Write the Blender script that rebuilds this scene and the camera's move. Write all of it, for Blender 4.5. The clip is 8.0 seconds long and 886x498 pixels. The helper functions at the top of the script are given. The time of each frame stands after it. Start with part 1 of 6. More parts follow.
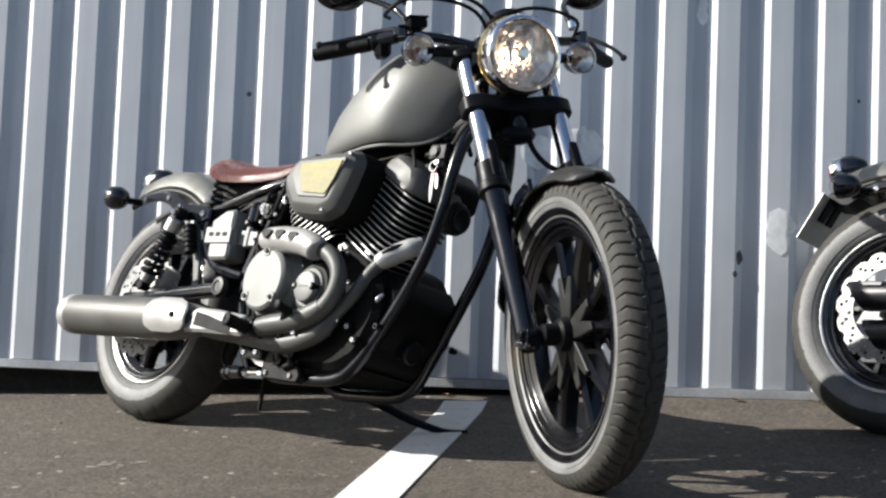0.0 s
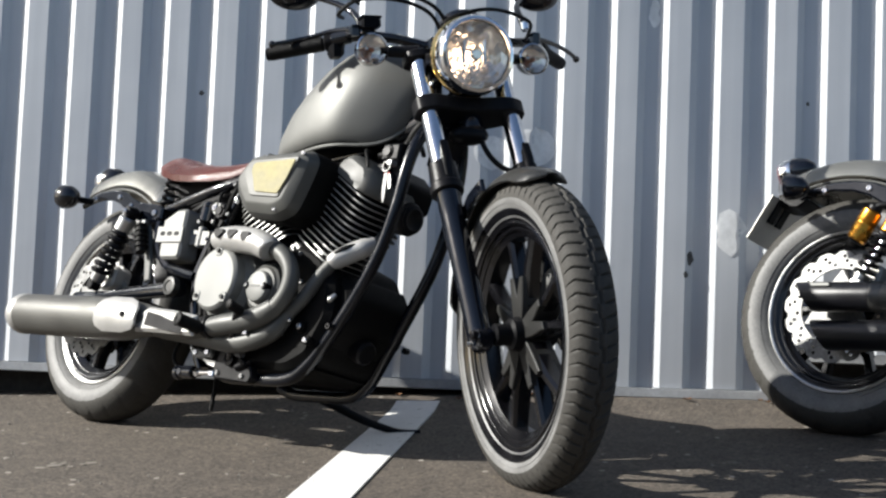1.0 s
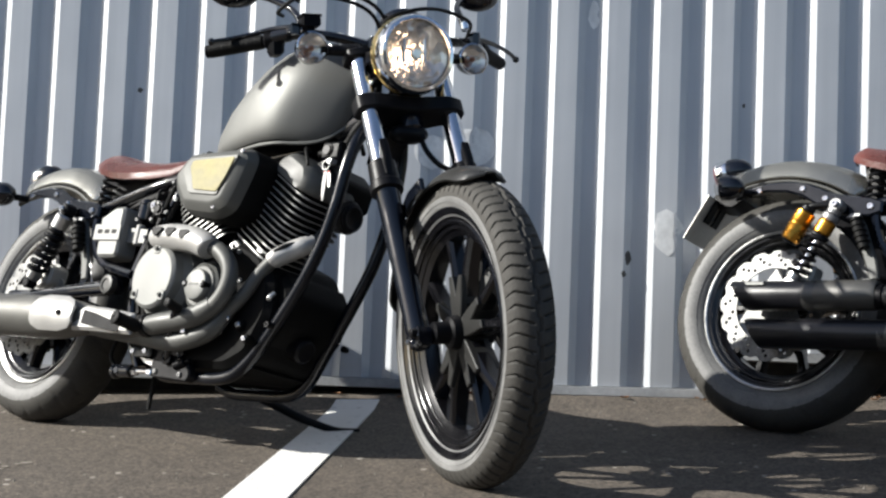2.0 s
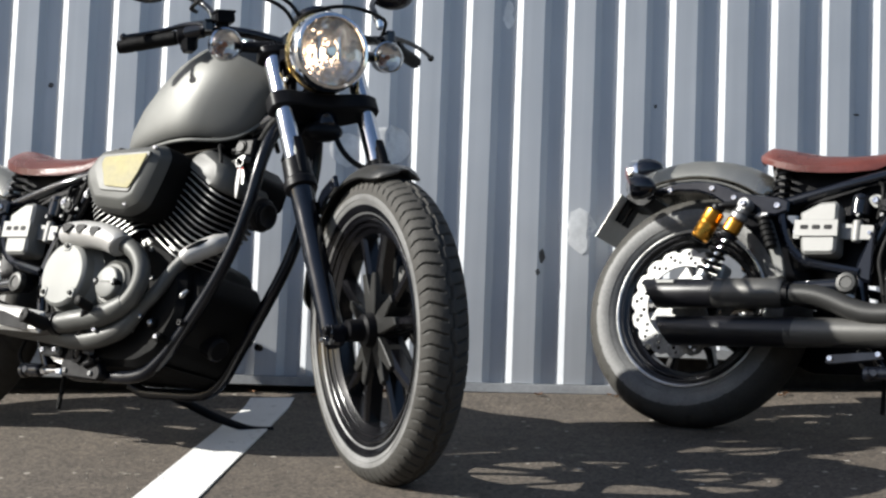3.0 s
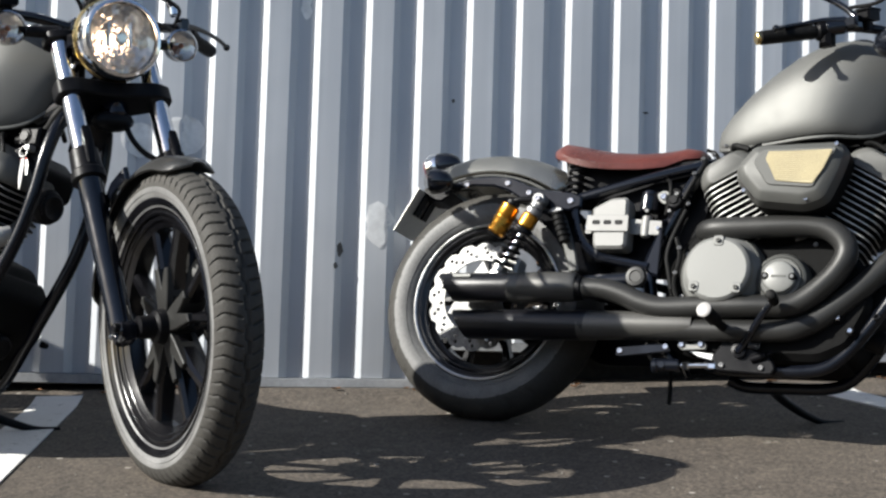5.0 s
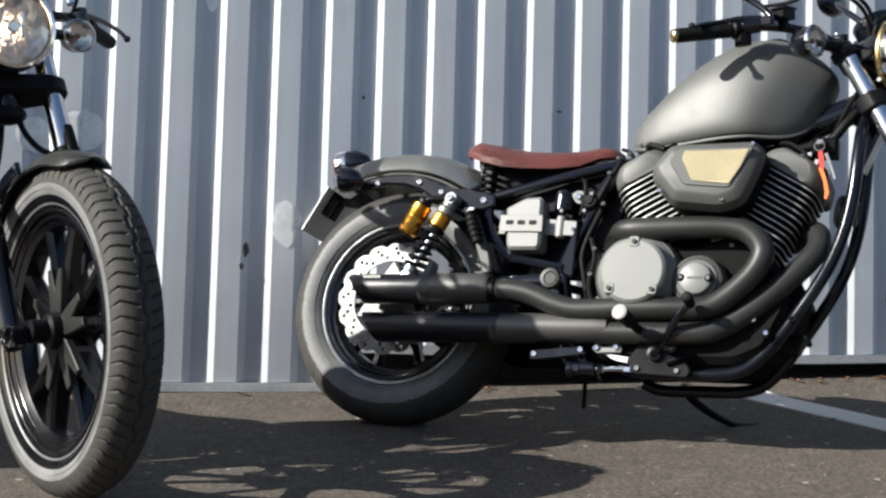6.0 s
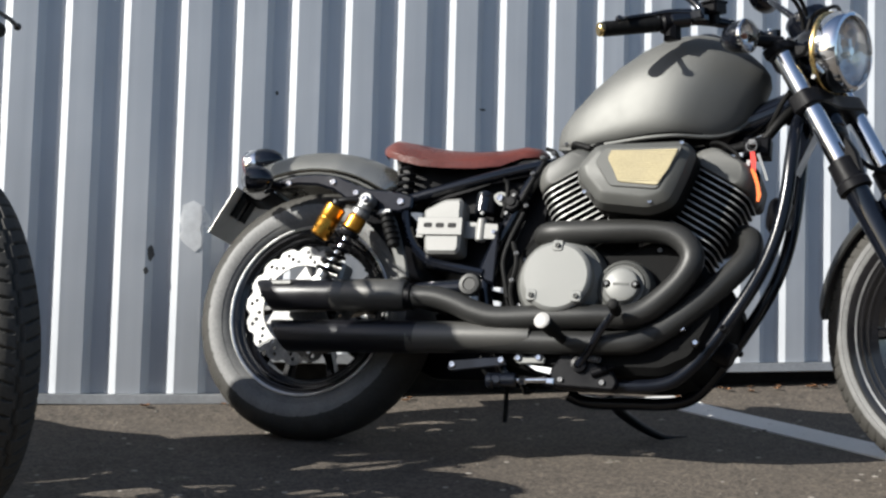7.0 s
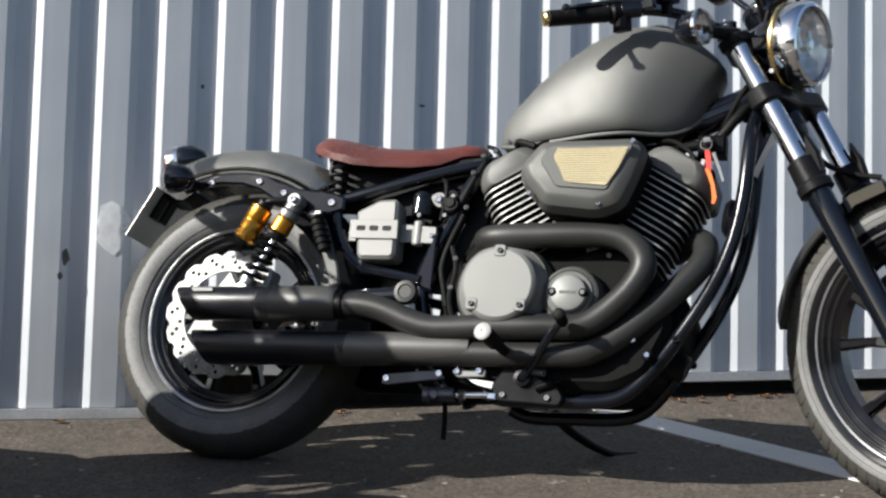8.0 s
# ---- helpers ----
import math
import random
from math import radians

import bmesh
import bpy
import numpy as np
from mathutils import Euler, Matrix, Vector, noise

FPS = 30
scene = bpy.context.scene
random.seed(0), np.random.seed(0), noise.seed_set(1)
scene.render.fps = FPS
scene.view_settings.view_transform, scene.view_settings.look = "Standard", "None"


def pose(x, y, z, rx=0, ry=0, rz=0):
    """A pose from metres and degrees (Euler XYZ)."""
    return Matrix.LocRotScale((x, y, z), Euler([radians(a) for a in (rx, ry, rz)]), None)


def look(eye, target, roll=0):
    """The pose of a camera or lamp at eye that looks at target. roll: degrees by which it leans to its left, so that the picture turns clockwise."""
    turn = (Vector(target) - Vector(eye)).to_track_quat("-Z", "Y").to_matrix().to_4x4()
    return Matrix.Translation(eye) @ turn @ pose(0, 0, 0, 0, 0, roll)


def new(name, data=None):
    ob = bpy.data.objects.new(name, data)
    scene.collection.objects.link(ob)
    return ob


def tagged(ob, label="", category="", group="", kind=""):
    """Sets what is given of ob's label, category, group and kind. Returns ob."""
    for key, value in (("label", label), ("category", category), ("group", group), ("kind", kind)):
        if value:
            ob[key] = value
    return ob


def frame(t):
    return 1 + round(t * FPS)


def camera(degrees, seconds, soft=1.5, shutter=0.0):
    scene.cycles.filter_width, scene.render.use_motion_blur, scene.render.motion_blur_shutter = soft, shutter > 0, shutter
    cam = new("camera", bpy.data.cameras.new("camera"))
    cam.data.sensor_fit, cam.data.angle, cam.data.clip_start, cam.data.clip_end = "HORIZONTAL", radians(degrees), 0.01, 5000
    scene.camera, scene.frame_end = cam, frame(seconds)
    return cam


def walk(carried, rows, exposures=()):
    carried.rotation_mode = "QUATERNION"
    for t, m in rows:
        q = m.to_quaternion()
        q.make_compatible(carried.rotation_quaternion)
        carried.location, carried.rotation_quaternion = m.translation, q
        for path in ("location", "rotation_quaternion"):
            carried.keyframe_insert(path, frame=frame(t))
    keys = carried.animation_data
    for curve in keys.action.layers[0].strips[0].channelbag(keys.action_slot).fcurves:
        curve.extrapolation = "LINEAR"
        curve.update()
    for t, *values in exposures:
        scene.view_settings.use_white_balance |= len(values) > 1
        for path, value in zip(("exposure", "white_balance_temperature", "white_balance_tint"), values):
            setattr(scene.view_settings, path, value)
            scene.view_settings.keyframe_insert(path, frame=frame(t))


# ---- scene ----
# Two parked motorcycles in front of a ribbed metal wall on a sloping asphalt car park, low sun from one side.

# ---- camera ----
cam = camera(37.12, 8.0, soft=2.4)
PATH = [
    (0, pose(0.0001, -0.0000, 0.5256, 93.508, -2.222, 8.687)),
    (0.5, pose(0.0028, -0.0034, 0.5262, 93.546, -2.201, 7.750)),
    (1, pose(0.0043, -0.0041, 0.5254, 93.593, -2.237, 6.693)),
    (1.5, pose(0.0058, -0.0069, 0.5239, 93.640, -2.251, 5.551)),
    (3, pose(0.0201, -0.0217, 0.5198, 93.764, -2.107, 0.601)),
    (3.5, pose(0.0174, -0.0197, 0.5217, 93.763, -1.995, -1.523)),
    (4, pose(0.0201, -0.0219, 0.5248, 93.709, -1.906, -3.808)),
    (4.5, pose(0.0246, -0.0211, 0.5261, 93.687, -1.800, -5.887)),
    (5, pose(0.0255, 0.0025, 0.5303, 93.645, -1.690, -8.097)),
    (6.5, pose(0.0658, 0.1752, 0.5435, 93.876, -1.525, -13.617)),
    (7, pose(0.1212, 0.2712, 0.5551, 93.946, -1.501, -14.940)),
    (7.5, pose(0.1633, 0.3673, 0.5668, 93.997, -1.466, -16.157)),
    (8, pose(0.2007, 0.4714, 0.5796, 94.037, -1.406, -17.294)),
]
walk(cam, PATH, [(0, 1.08), (6, 1.08), (8, 0.93)])

# ---- light ----
SUN_WAY = Vector((0.83, 0.128, -0.467)).normalized()
world = bpy.data.worlds.new("sky")
scene.world = world
world.use_nodes = True
wn = world.node_tree
sky = wn.nodes.new("ShaderNodeTexSky")
sky.sky_type = "NISHITA"
sky.sun_disc = False
sky.air_density = 0.9
sky.sun_elevation = math.asin(-SUN_WAY.z)
sky.sun_rotation = math.atan2(-SUN_WAY.x, -SUN_WAY.y)
wn.links.new(sky.outputs["Color"], wn.nodes["Background"].inputs["Color"])
wn.nodes["Background"].inputs["Strength"].default_value = 0.072
sun = new("sun", bpy.data.lights.new("sun", "SUN"))
sun.data.energy = 4.7
sun.data.angle = radians(0.53)
sun.data.color = (1.0, 0.975, 0.915)
sun.matrix_world = look((0, 0, 6), Vector((0, 0, 6)) + SUN_WAY)
scene.view_settings.exposure = 1.05

# ---- materials ----
def material(name, colour, rough=0.5, metal=0.0, grain=0.0, grain_scale=40.0, stain=0.0, stain_scale=3.0, bump=0.0, bump_scale=200.0, coat=0.0, spec=0.5):
    """A surface with variation at two scales: fine grain, broad stains, and a fine relief."""
    m = bpy.data.materials.new(name)
    m.use_nodes = True
    nt = m.node_tree
    p = nt.nodes["Principled BSDF"]
    p.inputs["Base Color"].default_value = (*colour, 1)
    p.inputs["Roughness"].default_value = rough
    p.inputs["Metallic"].default_value = metal
    p.inputs["Coat Weight"].default_value = coat
    p.inputs["Coat Roughness"].default_value = 0.08
    p.inputs["Specular IOR Level"].default_value = spec
    co = nt.nodes.new("ShaderNodeTexCoord")
    if grain or stain:
        a = nt.nodes.new("ShaderNodeTexNoise")
        a.inputs["Scale"].default_value = grain_scale
        a.inputs["Detail"].default_value = 6
        b = nt.nodes.new("ShaderNodeTexNoise")
        b.inputs["Scale"].default_value = stain_scale
        b.inputs["Detail"].default_value = 4
        for n in (a, b):
            nt.links.new(co.outputs["Object"], n.inputs["Vector"])
        ra = nt.nodes.new("ShaderNodeMapRange")
        ra.inputs["From Min"].default_value, ra.inputs["From Max"].default_value = 0.3, 0.7
        ra.inputs["To Min"].default_value, ra.inputs["To Max"].default_value = 1 - grain, 1 + grain
        rb = nt.nodes.new("ShaderNodeMapRange")
        rb.inputs["From Min"].default_value, rb.inputs["From Max"].default_value = 0.3, 0.7
        rb.inputs["To Min"].default_value, rb.inputs["To Max"].default_value = 1 - stain, 1 + stain
        nt.links.new(a.outputs["Fac"], ra.inputs["Value"])
        nt.links.new(b.outputs["Fac"], rb.inputs["Value"])
        mul = nt.nodes.new("ShaderNodeMath")
        mul.operation = "MULTIPLY"
        nt.links.new(ra.outputs["Result"], mul.inputs[0])
        nt.links.new(rb.outputs["Result"], mul.inputs[1])
        mix = nt.nodes.new("ShaderNodeMix")
        mix.data_type, mix.blend_type = "RGBA", "MULTIPLY"
        mix.inputs["Factor"].default_value = 1
        mix.inputs["A"].default_value = (*colour, 1)
        nt.links.new(mul.outputs["Value"], mix.inputs["B"])
        nt.links.new(mix.outputs["Result"], p.inputs["Base Color"])
        rr = nt.nodes.new("ShaderNodeMapRange")
        rr.inputs["From Min"].default_value, rr.inputs["From Max"].default_value = 0.3, 0.7
        rr.inputs["To Min"].default_value, rr.inputs["To Max"].default_value = max(rough - 0.07, 0.02), min(rough + 0.09, 1)
        nt.links.new(b.outputs["Fac"], rr.inputs["Value"])
        nt.links.new(rr.outputs["Result"], p.inputs["Roughness"])
    if bump:
        c = nt.nodes.new("ShaderNodeTexNoise")
        c.inputs["Scale"].default_value = bump_scale
        c.inputs["Detail"].default_value = 3
        nt.links.new(co.outputs["Object"], c.inputs["Vector"])
        bn = nt.nodes.new("ShaderNodeBump")
        bn.inputs["Strength"].default_value = bump
        bn.inputs["Distance"].default_value = 0.002
        nt.links.new(c.outputs["Fac"], bn.inputs["Height"])
        nt.links.new(bn.outputs["Normal"], p.inputs["Normal"])
    return m


M = {}
M["tank"] = material("matte_grey_paint", (0.138, 0.139, 0.132), 0.57, 0.55, 0.05, 900, 0.05, 5, 0.05, 1500)
# the tank's paint, brightened for the sunlit band on the mudguard
M["guard"] = material("mudguard_paint_brightened", (0.285, 0.282, 0.260), 0.30, 0.85, 0.05, 900, 0.08, 7, 0.05, 1500)
M["mud"] = material("satin_black_mudguard_paint", (0.020, 0.020, 0.019), 0.33, 0.0, 0.1, 400, 0.15, 9, 0.05, 900, spec=0.45)
M["grey"] = material("gunmetal_paint", (0.080, 0.081, 0.076), 0.50, 0.2, 0.06, 700, 0.08, 9, 0.06, 1200, spec=0.4)
M["rocker"] = material("rocker_cover_paint", (0.088, 0.088, 0.082), 0.50, 0.0, 0.06, 700, 0.08, 9, 0.06, 1200, spec=0.35)
M["cover"] = material("satin_engine_cover", (0.185, 0.187, 0.178), 0.52, 0.2, 0.05, 600, 0.06, 10, 0.05, 900, spec=0.4)
M["black"] = material("gloss_black_paint", (0.004, 0.005, 0.008), 0.06, 0.0, 0.1, 300, 0.12, 12, 0.02, 300, coat=0.15, spec=0.5)
M["black"].node_tree.nodes["Principled BSDF"].inputs["Coat IOR"].default_value = 1.62
M["black"].node_tree.nodes["Principled BSDF"].inputs["Coat Roughness"].default_value = 0.05
M["frame"] = material("gloss_black_frame_paint", (0.004, 0.005, 0.008), 0.17, 0.0, 0.1, 300, 0.12, 12, 0.02, 300, spec=0.34)
# kept darker than the pipes, for the shaded end of the mufflers
M["muffler_black"] = material("semi_gloss_black_muffler", (0.006, 0.006, 0.008), 0.34, 0.0, 0.1, 250, 0.15, 10, 0.05, 500, spec=0.5)
M["rim_black"] = material("black_rim_paint", (0.004, 0.004, 0.005), 0.17, 0.0, 0.1, 300, 0.12, 12, 0.03, 300, coat=0.1, spec=0.45)
M["satin"] = material("satin_black_metal", (0.006, 0.006, 0.007), 0.36, 0.0, 0.2, 250, 0.2, 14, 0.15, 600, spec=0.12)
M["crank"] = material("black_engine_casting", (0.006, 0.006, 0.006), 0.62, 0.0, 0.25, 250, 0.3, 11, 0.35, 500, spec=0.06)
M["pipe"] = material("matte_black_exhaust", (0.030, 0.030, 0.029), 0.42, 0.35, 0.12, 400, 0.14, 7, 0.08, 900, spec=0.35)
# paler copy of the exhaust black, with sunlight in its colour
M["pipe_lit"] = material("sunlit_pipe_grey", (0.100, 0.098, 0.092), 0.40, 0.55, 0.06, 500, 0.10, 7, 0.06, 900)
M["muffgrey"] = material("matte_grey_muffler", (0.095, 0.094, 0.087), 0.48, 0.45, 0.06, 500, 0.10, 7, 0.06, 900)
M["chrome"] = material("chrome", (0.78, 0.79, 0.81), 0.06, 1.0, 0.02, 60, 0.04, 15)
M["steel"] = material("zinc_steel", (0.50, 0.50, 0.49), 0.34, 1.0, 0.08, 200, 0.08, 20, 0.05, 400)
M["bolt"] = material("plated_bolt", (0.22, 0.22, 0.22), 0.4, 0.6, 0.08, 200, 0.08, 20)
M["alu"] = material("cast_aluminium", (0.40, 0.395, 0.38), 0.42, 0.35, 0.06, 300, 0.10, 12, 0.12, 500)
M["disc"] = material("brushed_disc_steel", (0.205, 0.205, 0.20), 0.36, 0.35, 0.3, 120, 0.3, 16, 0.05, 400)
M["fin"] = material("machined_fin_edge", (0.30, 0.30, 0.29), 0.38, 0.4, 0.25, 140, 0.3, 16, 0.1, 500)
M["silver"] = material("silver_paint", (0.205, 0.204, 0.195), 0.45, 0.1, 0.05, 500, 0.06, 10, 0.04, 900)
M["gold"] = material("gold_anodised", (0.54, 0.25, 0.035), 0.30, 1.0, 0.10, 200, 0.08, 15)
M["brass"] = material("brass_ring", (0.72, 0.52, 0.22), 0.25, 1.0, 0.06, 200, 0.08, 15)
M["rubber"] = material("tyre_rubber", (0.040, 0.038, 0.034), 0.70, 0.0, 0.18, 240, 0.22, 9, 0.25, 700, spec=0.3)
M["sidewall"] = material("dusty_tyre_rubber", (0.135, 0.135, 0.132), 0.60, 0.0, 0.14, 160, 0.24, 12, 0.12, 500)
M["grip"] = material("black_rubber", (0.006, 0.006, 0.006), 0.55, 0.0, 0.2, 300, 0.1, 20, 0.3, 700, spec=0.12)
M["leather"] = material("oxblood_leather", (0.090, 0.023, 0.017), 0.30, 0.0, 0.15, 140, 0.3, 8, 0.45, 260, spec=0.6)
M["plastic"] = material("black_plastic", (0.004, 0.004, 0.005), 0.4, 0.0, 0.15, 200, 0.1, 20, 0.1, 500, spec=0.08)
M["mesh_b"] = material("cream_filter_cloth", (0.36, 0.31, 0.19), 0.7, 0.0, 0.1, 200, 0.1, 12, 0.3, 300)
M["mesh_a"] = material("olive_yellow_cloth", (0.25, 0.22, 0.10), 0.65, 0.0, 0.12, 120, 0.3, 16, 0.3, 300)
M["white"] = material("white_plastic", (0.34, 0.33, 0.32), 0.5, 0.0, 0.06, 100, 0.06, 8)
M["amber"] = material("amber_bulb", (0.30, 0.10, 0.05), 0.3, 0.0, 0.1, 100, 0.1, 20)
M["dirt"] = material("dark_wall_mark", (0.10, 0.095, 0.09), 0.7, 0.0, 0.3, 90, 0.3, 20)
M["orange"] = material("orange_cloth", (0.80, 0.16, 0.03), 0.7, 0.0, 0.1, 300, 0.1, 20)
M["red"] = material("red_tag", (0.62, 0.03, 0.02), 0.6, 0.0, 0.1, 300, 0.1, 20)
# light thrown onto the cladding, put in as pale paint
M["reflected_light"] = material("painted_light_patch", (0.74, 0.75, 0.75), 0.5, 0.0, 0.08, 60, 0.15, 14)
M["plate_back"] = material("licence_plate_back", (0.50, 0.50, 0.47), 0.42, 0.35, 0.06, 300, 0.12, 14)


def glass(name, tint, rough):
    """A thin clear pane: light passes straight through, with a Fresnel gloss on its face."""
    m = bpy.data.materials.new(name)
    m.use_nodes = True
    nt = m.node_tree
    nt.nodes.remove(nt.nodes["Principled BSDF"])
    clear = nt.nodes.new("ShaderNodeBsdfTransparent")
    clear.inputs["Color"].default_value = (*tint, 1)
    gloss = nt.nodes.new("ShaderNodeBsdfGlossy")
    gloss.inputs["Roughness"].default_value = rough
    edge = nt.nodes.new("ShaderNodeLayerWeight")
    edge.inputs["Blend"].default_value = 0.5
    rise = nt.nodes.new("ShaderNodeMath")
    rise.operation = "POWER"
    rise.inputs[1].default_value = 4.5
    fres = nt.nodes.new("ShaderNodeMath")
    fres.operation = "MULTIPLY_ADD"
    fres.inputs[1].default_value, fres.inputs[2].default_value = 0.85, 0.04
    nt.links.new(edge.outputs["Facing"], rise.inputs[0])
    nt.links.new(rise.outputs["Value"], fres.inputs[0])
    n = nt.nodes.new("ShaderNodeTexNoise")
    n.inputs["Scale"].default_value = 60
    b = nt.nodes.new("ShaderNodeBump")
    b.inputs["Strength"].default_value = 0.08
    b.inputs["Distance"].default_value = 0.001
    mix = nt.nodes.new("ShaderNodeMixShader")
    nt.links.new(n.outputs["Fac"], b.inputs["Height"])
    nt.links.new(b.outputs["Normal"], gloss.inputs["Normal"])
    nt.links.new(fres.outputs["Value"], mix.inputs["Fac"])
    nt.links.new(clear.outputs["BSDF"], mix.inputs[1])
    nt.links.new(gloss.outputs["BSDF"], mix.inputs[2])
    nt.links.new(mix.outputs["Shader"], nt.nodes["Material Output"].inputs["Surface"])
    return m


M["glass"] = glass("clear_lens_glass", (0.96, 0.95, 0.93), 0.03)
# base tinted warm, to put cream light into the lamp
M["reflector"] = material("lamp_reflector", (0.93, 0.89, 0.84), 0.13, 0.9, 0.03, 60, 0.04, 15)
M["clear_reflector"] = material("silvered_lamp_reflector", (0.92, 0.92, 0.93), 0.14, 0.9, 0.02, 60, 0.03, 15)
M["red_lens"] = material("dark_red_lens", (0.16, 0.008, 0.008), 0.12, 0.0, 0.06, 60, 0.1, 15, 0, 200, 0.5)
M["mirror_glass"] = material("mirror_glass", (0.9, 0.9, 0.9), 0.02, 1.0)
glow = bpy.data.materials.new("lit_filament")
glow.use_nodes = True
glow.node_tree.nodes["Principled BSDF"].inputs["Base Color"].default_value = (1, 0.8, 0.5, 1)
glow.node_tree.nodes["Principled BSDF"].inputs["Emission Color"].default_value = (1.0, 0.74, 0.52, 1)
glow.node_tree.nodes["Principled BSDF"].inputs["Emission Strength"].default_value = 4.5
M["glow"] = glow


def wall_paint():
    """Grey-blue coil-coated steel with vertical rain streaks and broad tone that differs at random."""
    m = bpy.data.materials.new("grey_steel_cladding")
    m.use_nodes = True
    nt = m.node_tree
    p = nt.nodes["Principled BSDF"]
    p.inputs["Roughness"].default_value = 0.42
    p.inputs["Metallic"].default_value = 0.12
    co = nt.nodes.new("ShaderNodeTexCoord")
    mp = nt.nodes.new("ShaderNodeMapping")
    mp.inputs["Scale"].default_value = (26, 26, 0.7)
    nt.links.new(co.outputs["Object"], mp.inputs["Vector"])
    a = nt.nodes.new("ShaderNodeTexNoise")
    a.inputs["Scale"].default_value = 1.0
    a.inputs["Detail"].default_value = 6
    nt.links.new(mp.outputs["Vector"], a.inputs["Vector"])
    b = nt.nodes.new("ShaderNodeTexNoise")
    b.inputs["Scale"].default_value = 2.2
    b.inputs["Detail"].default_value = 5
    nt.links.new(co.outputs["Object"], b.inputs["Vector"])
    s = nt.nodes.new("ShaderNodeMath")
    s.operation = "ADD"
    nt.links.new(a.outputs["Fac"], s.inputs[0])
    nt.links.new(b.outputs["Fac"], s.inputs[1])
    r = nt.nodes.new("ShaderNodeMapRange")
    r.inputs["From Min"].default_value, r.inputs["From Max"].default_value = 0.7, 1.3
    nt.links.new(s.outputs["Value"], r.inputs["Value"])
    ramp = nt.nodes.new("ShaderNodeMix")
    ramp.data_type = "RGBA"
    ramp.inputs["A"].default_value = (0.43, 0.455, 0.488, 1)
    ramp.inputs["B"].default_value = (0.54, 0.562, 0.590, 1)
    nt.links.new(r.outputs["Result"], ramp.inputs["Factor"])
    nt.links.new(ramp.outputs["Result"], p.inputs["Base Color"])
    d = nt.nodes.new("ShaderNodeTexNoise")
    d.inputs["Scale"].default_value = 5
    d.inputs["Detail"].default_value = 2
    nt.links.new(co.outputs["Object"], d.inputs["Vector"])
    bn = nt.nodes.new("ShaderNodeBump")
    bn.inputs["Strength"].default_value = 0.25
    bn.inputs["Distance"].default_value = 0.01
    nt.links.new(d.outputs["Fac"], bn.inputs["Height"])
    nt.links.new(bn.outputs["Normal"], p.inputs["Normal"])
    return m


def asphalt():
    """Weathered car-park asphalt: tan-grey aggregate, pale grit, broad stains."""
    m = bpy.data.materials.new("asphalt")
    m.use_nodes = True
    nt = m.node_tree
    p = nt.nodes["Principled BSDF"]
    p.inputs["Roughness"].default_value = 0.85
    co = nt.nodes.new("ShaderNodeTexCoord")
    v = nt.nodes.new("ShaderNodeTexVoronoi")
    v.inputs["Scale"].default_value = 165
    w = nt.nodes.new("ShaderNodeTexVoronoi")
    w.inputs["Scale"].default_value = 38
    n = nt.nodes.new("ShaderNodeTexNoise")
    n.inputs["Scale"].default_value = 1.7
    n.inputs["Detail"].default_value = 8
    f = nt.nodes.new("ShaderNodeTexNoise")
    f.inputs["Scale"].default_value = 150
    f.inputs["Detail"].default_value = 6
    e = nt.nodes.new("ShaderNodeTexNoise")
    e.inputs["Scale"].default_value = 11
    e.inputs["Detail"].default_value = 7
    e.inputs["Roughness"].default_value = 0.65
    for q in (v, w, n, f, e):
        nt.links.new(co.outputs["Object"], q.inputs["Vector"])
    base = nt.nodes.new("ShaderNodeMix")
    base.data_type = "RGBA"
    base.inputs["A"].default_value = (0.052, 0.0415, 0.032, 1)
    base.inputs["B"].default_value = (0.091, 0.075, 0.059, 1)
    nt.links.new(n.outputs["Fac"], base.inputs["Factor"])
    er = nt.nodes.new("ShaderNodeMapRange")
    er.inputs["From Min"].default_value, er.inputs["From Max"].default_value = 0.32, 0.68
    er.inputs["To Min"].default_value, er.inputs["To Max"].default_value = 0.80, 1.20
    nt.links.new(e.outputs["Fac"], er.inputs["Value"])
    worn = nt.nodes.new("ShaderNodeMix")
    worn.data_type, worn.blend_type = "RGBA", "MULTIPLY"
    worn.inputs["Factor"].default_value = 1
    nt.links.new(base.outputs["Result"], worn.inputs["A"])
    nt.links.new(er.outputs["Result"], worn.inputs["B"])
    sep = nt.nodes.new("ShaderNodeSeparateColor")
    nt.links.new(v.outputs["Color"], sep.inputs["Color"])
    mr = nt.nodes.new("ShaderNodeMapRange")
    mr.inputs["To Min"].default_value, mr.inputs["To Max"].default_value = 0.35, 1.70
    nt.links.new(sep.outputs["Red"], mr.inputs["Value"])
    mul = nt.nodes.new("ShaderNodeMix")
    mul.data_type, mul.blend_type = "RGBA", "MULTIPLY"
    mul.inputs["Factor"].default_value = 1
    nt.links.new(worn.outputs["Result"], mul.inputs["A"])
    nt.links.new(mr.outputs["Result"], mul.inputs["B"])
    sw = nt.nodes.new("ShaderNodeSeparateColor")
    nt.links.new(w.outputs["Color"], sw.inputs["Color"])
    gt = nt.nodes.new("ShaderNodeMath")
    gt.operation = "GREATER_THAN"
    gt.inputs[1].default_value = 0.972
    nt.links.new(sw.outputs["Green"], gt.inputs[0])
    near = nt.nodes.new("ShaderNodeMath")
    near.operation = "LESS_THAN"
    near.inputs[1].default_value = 0.28
    nt.links.new(w.outputs["Distance"], near.inputs[0])
    both = nt.nodes.new("ShaderNodeMath")
    both.operation = "MULTIPLY"
    nt.links.new(gt.outputs["Value"], both.inputs[0])
    nt.links.new(near.outputs["Value"], both.inputs[1])
    grit = nt.nodes.new("ShaderNodeMix")
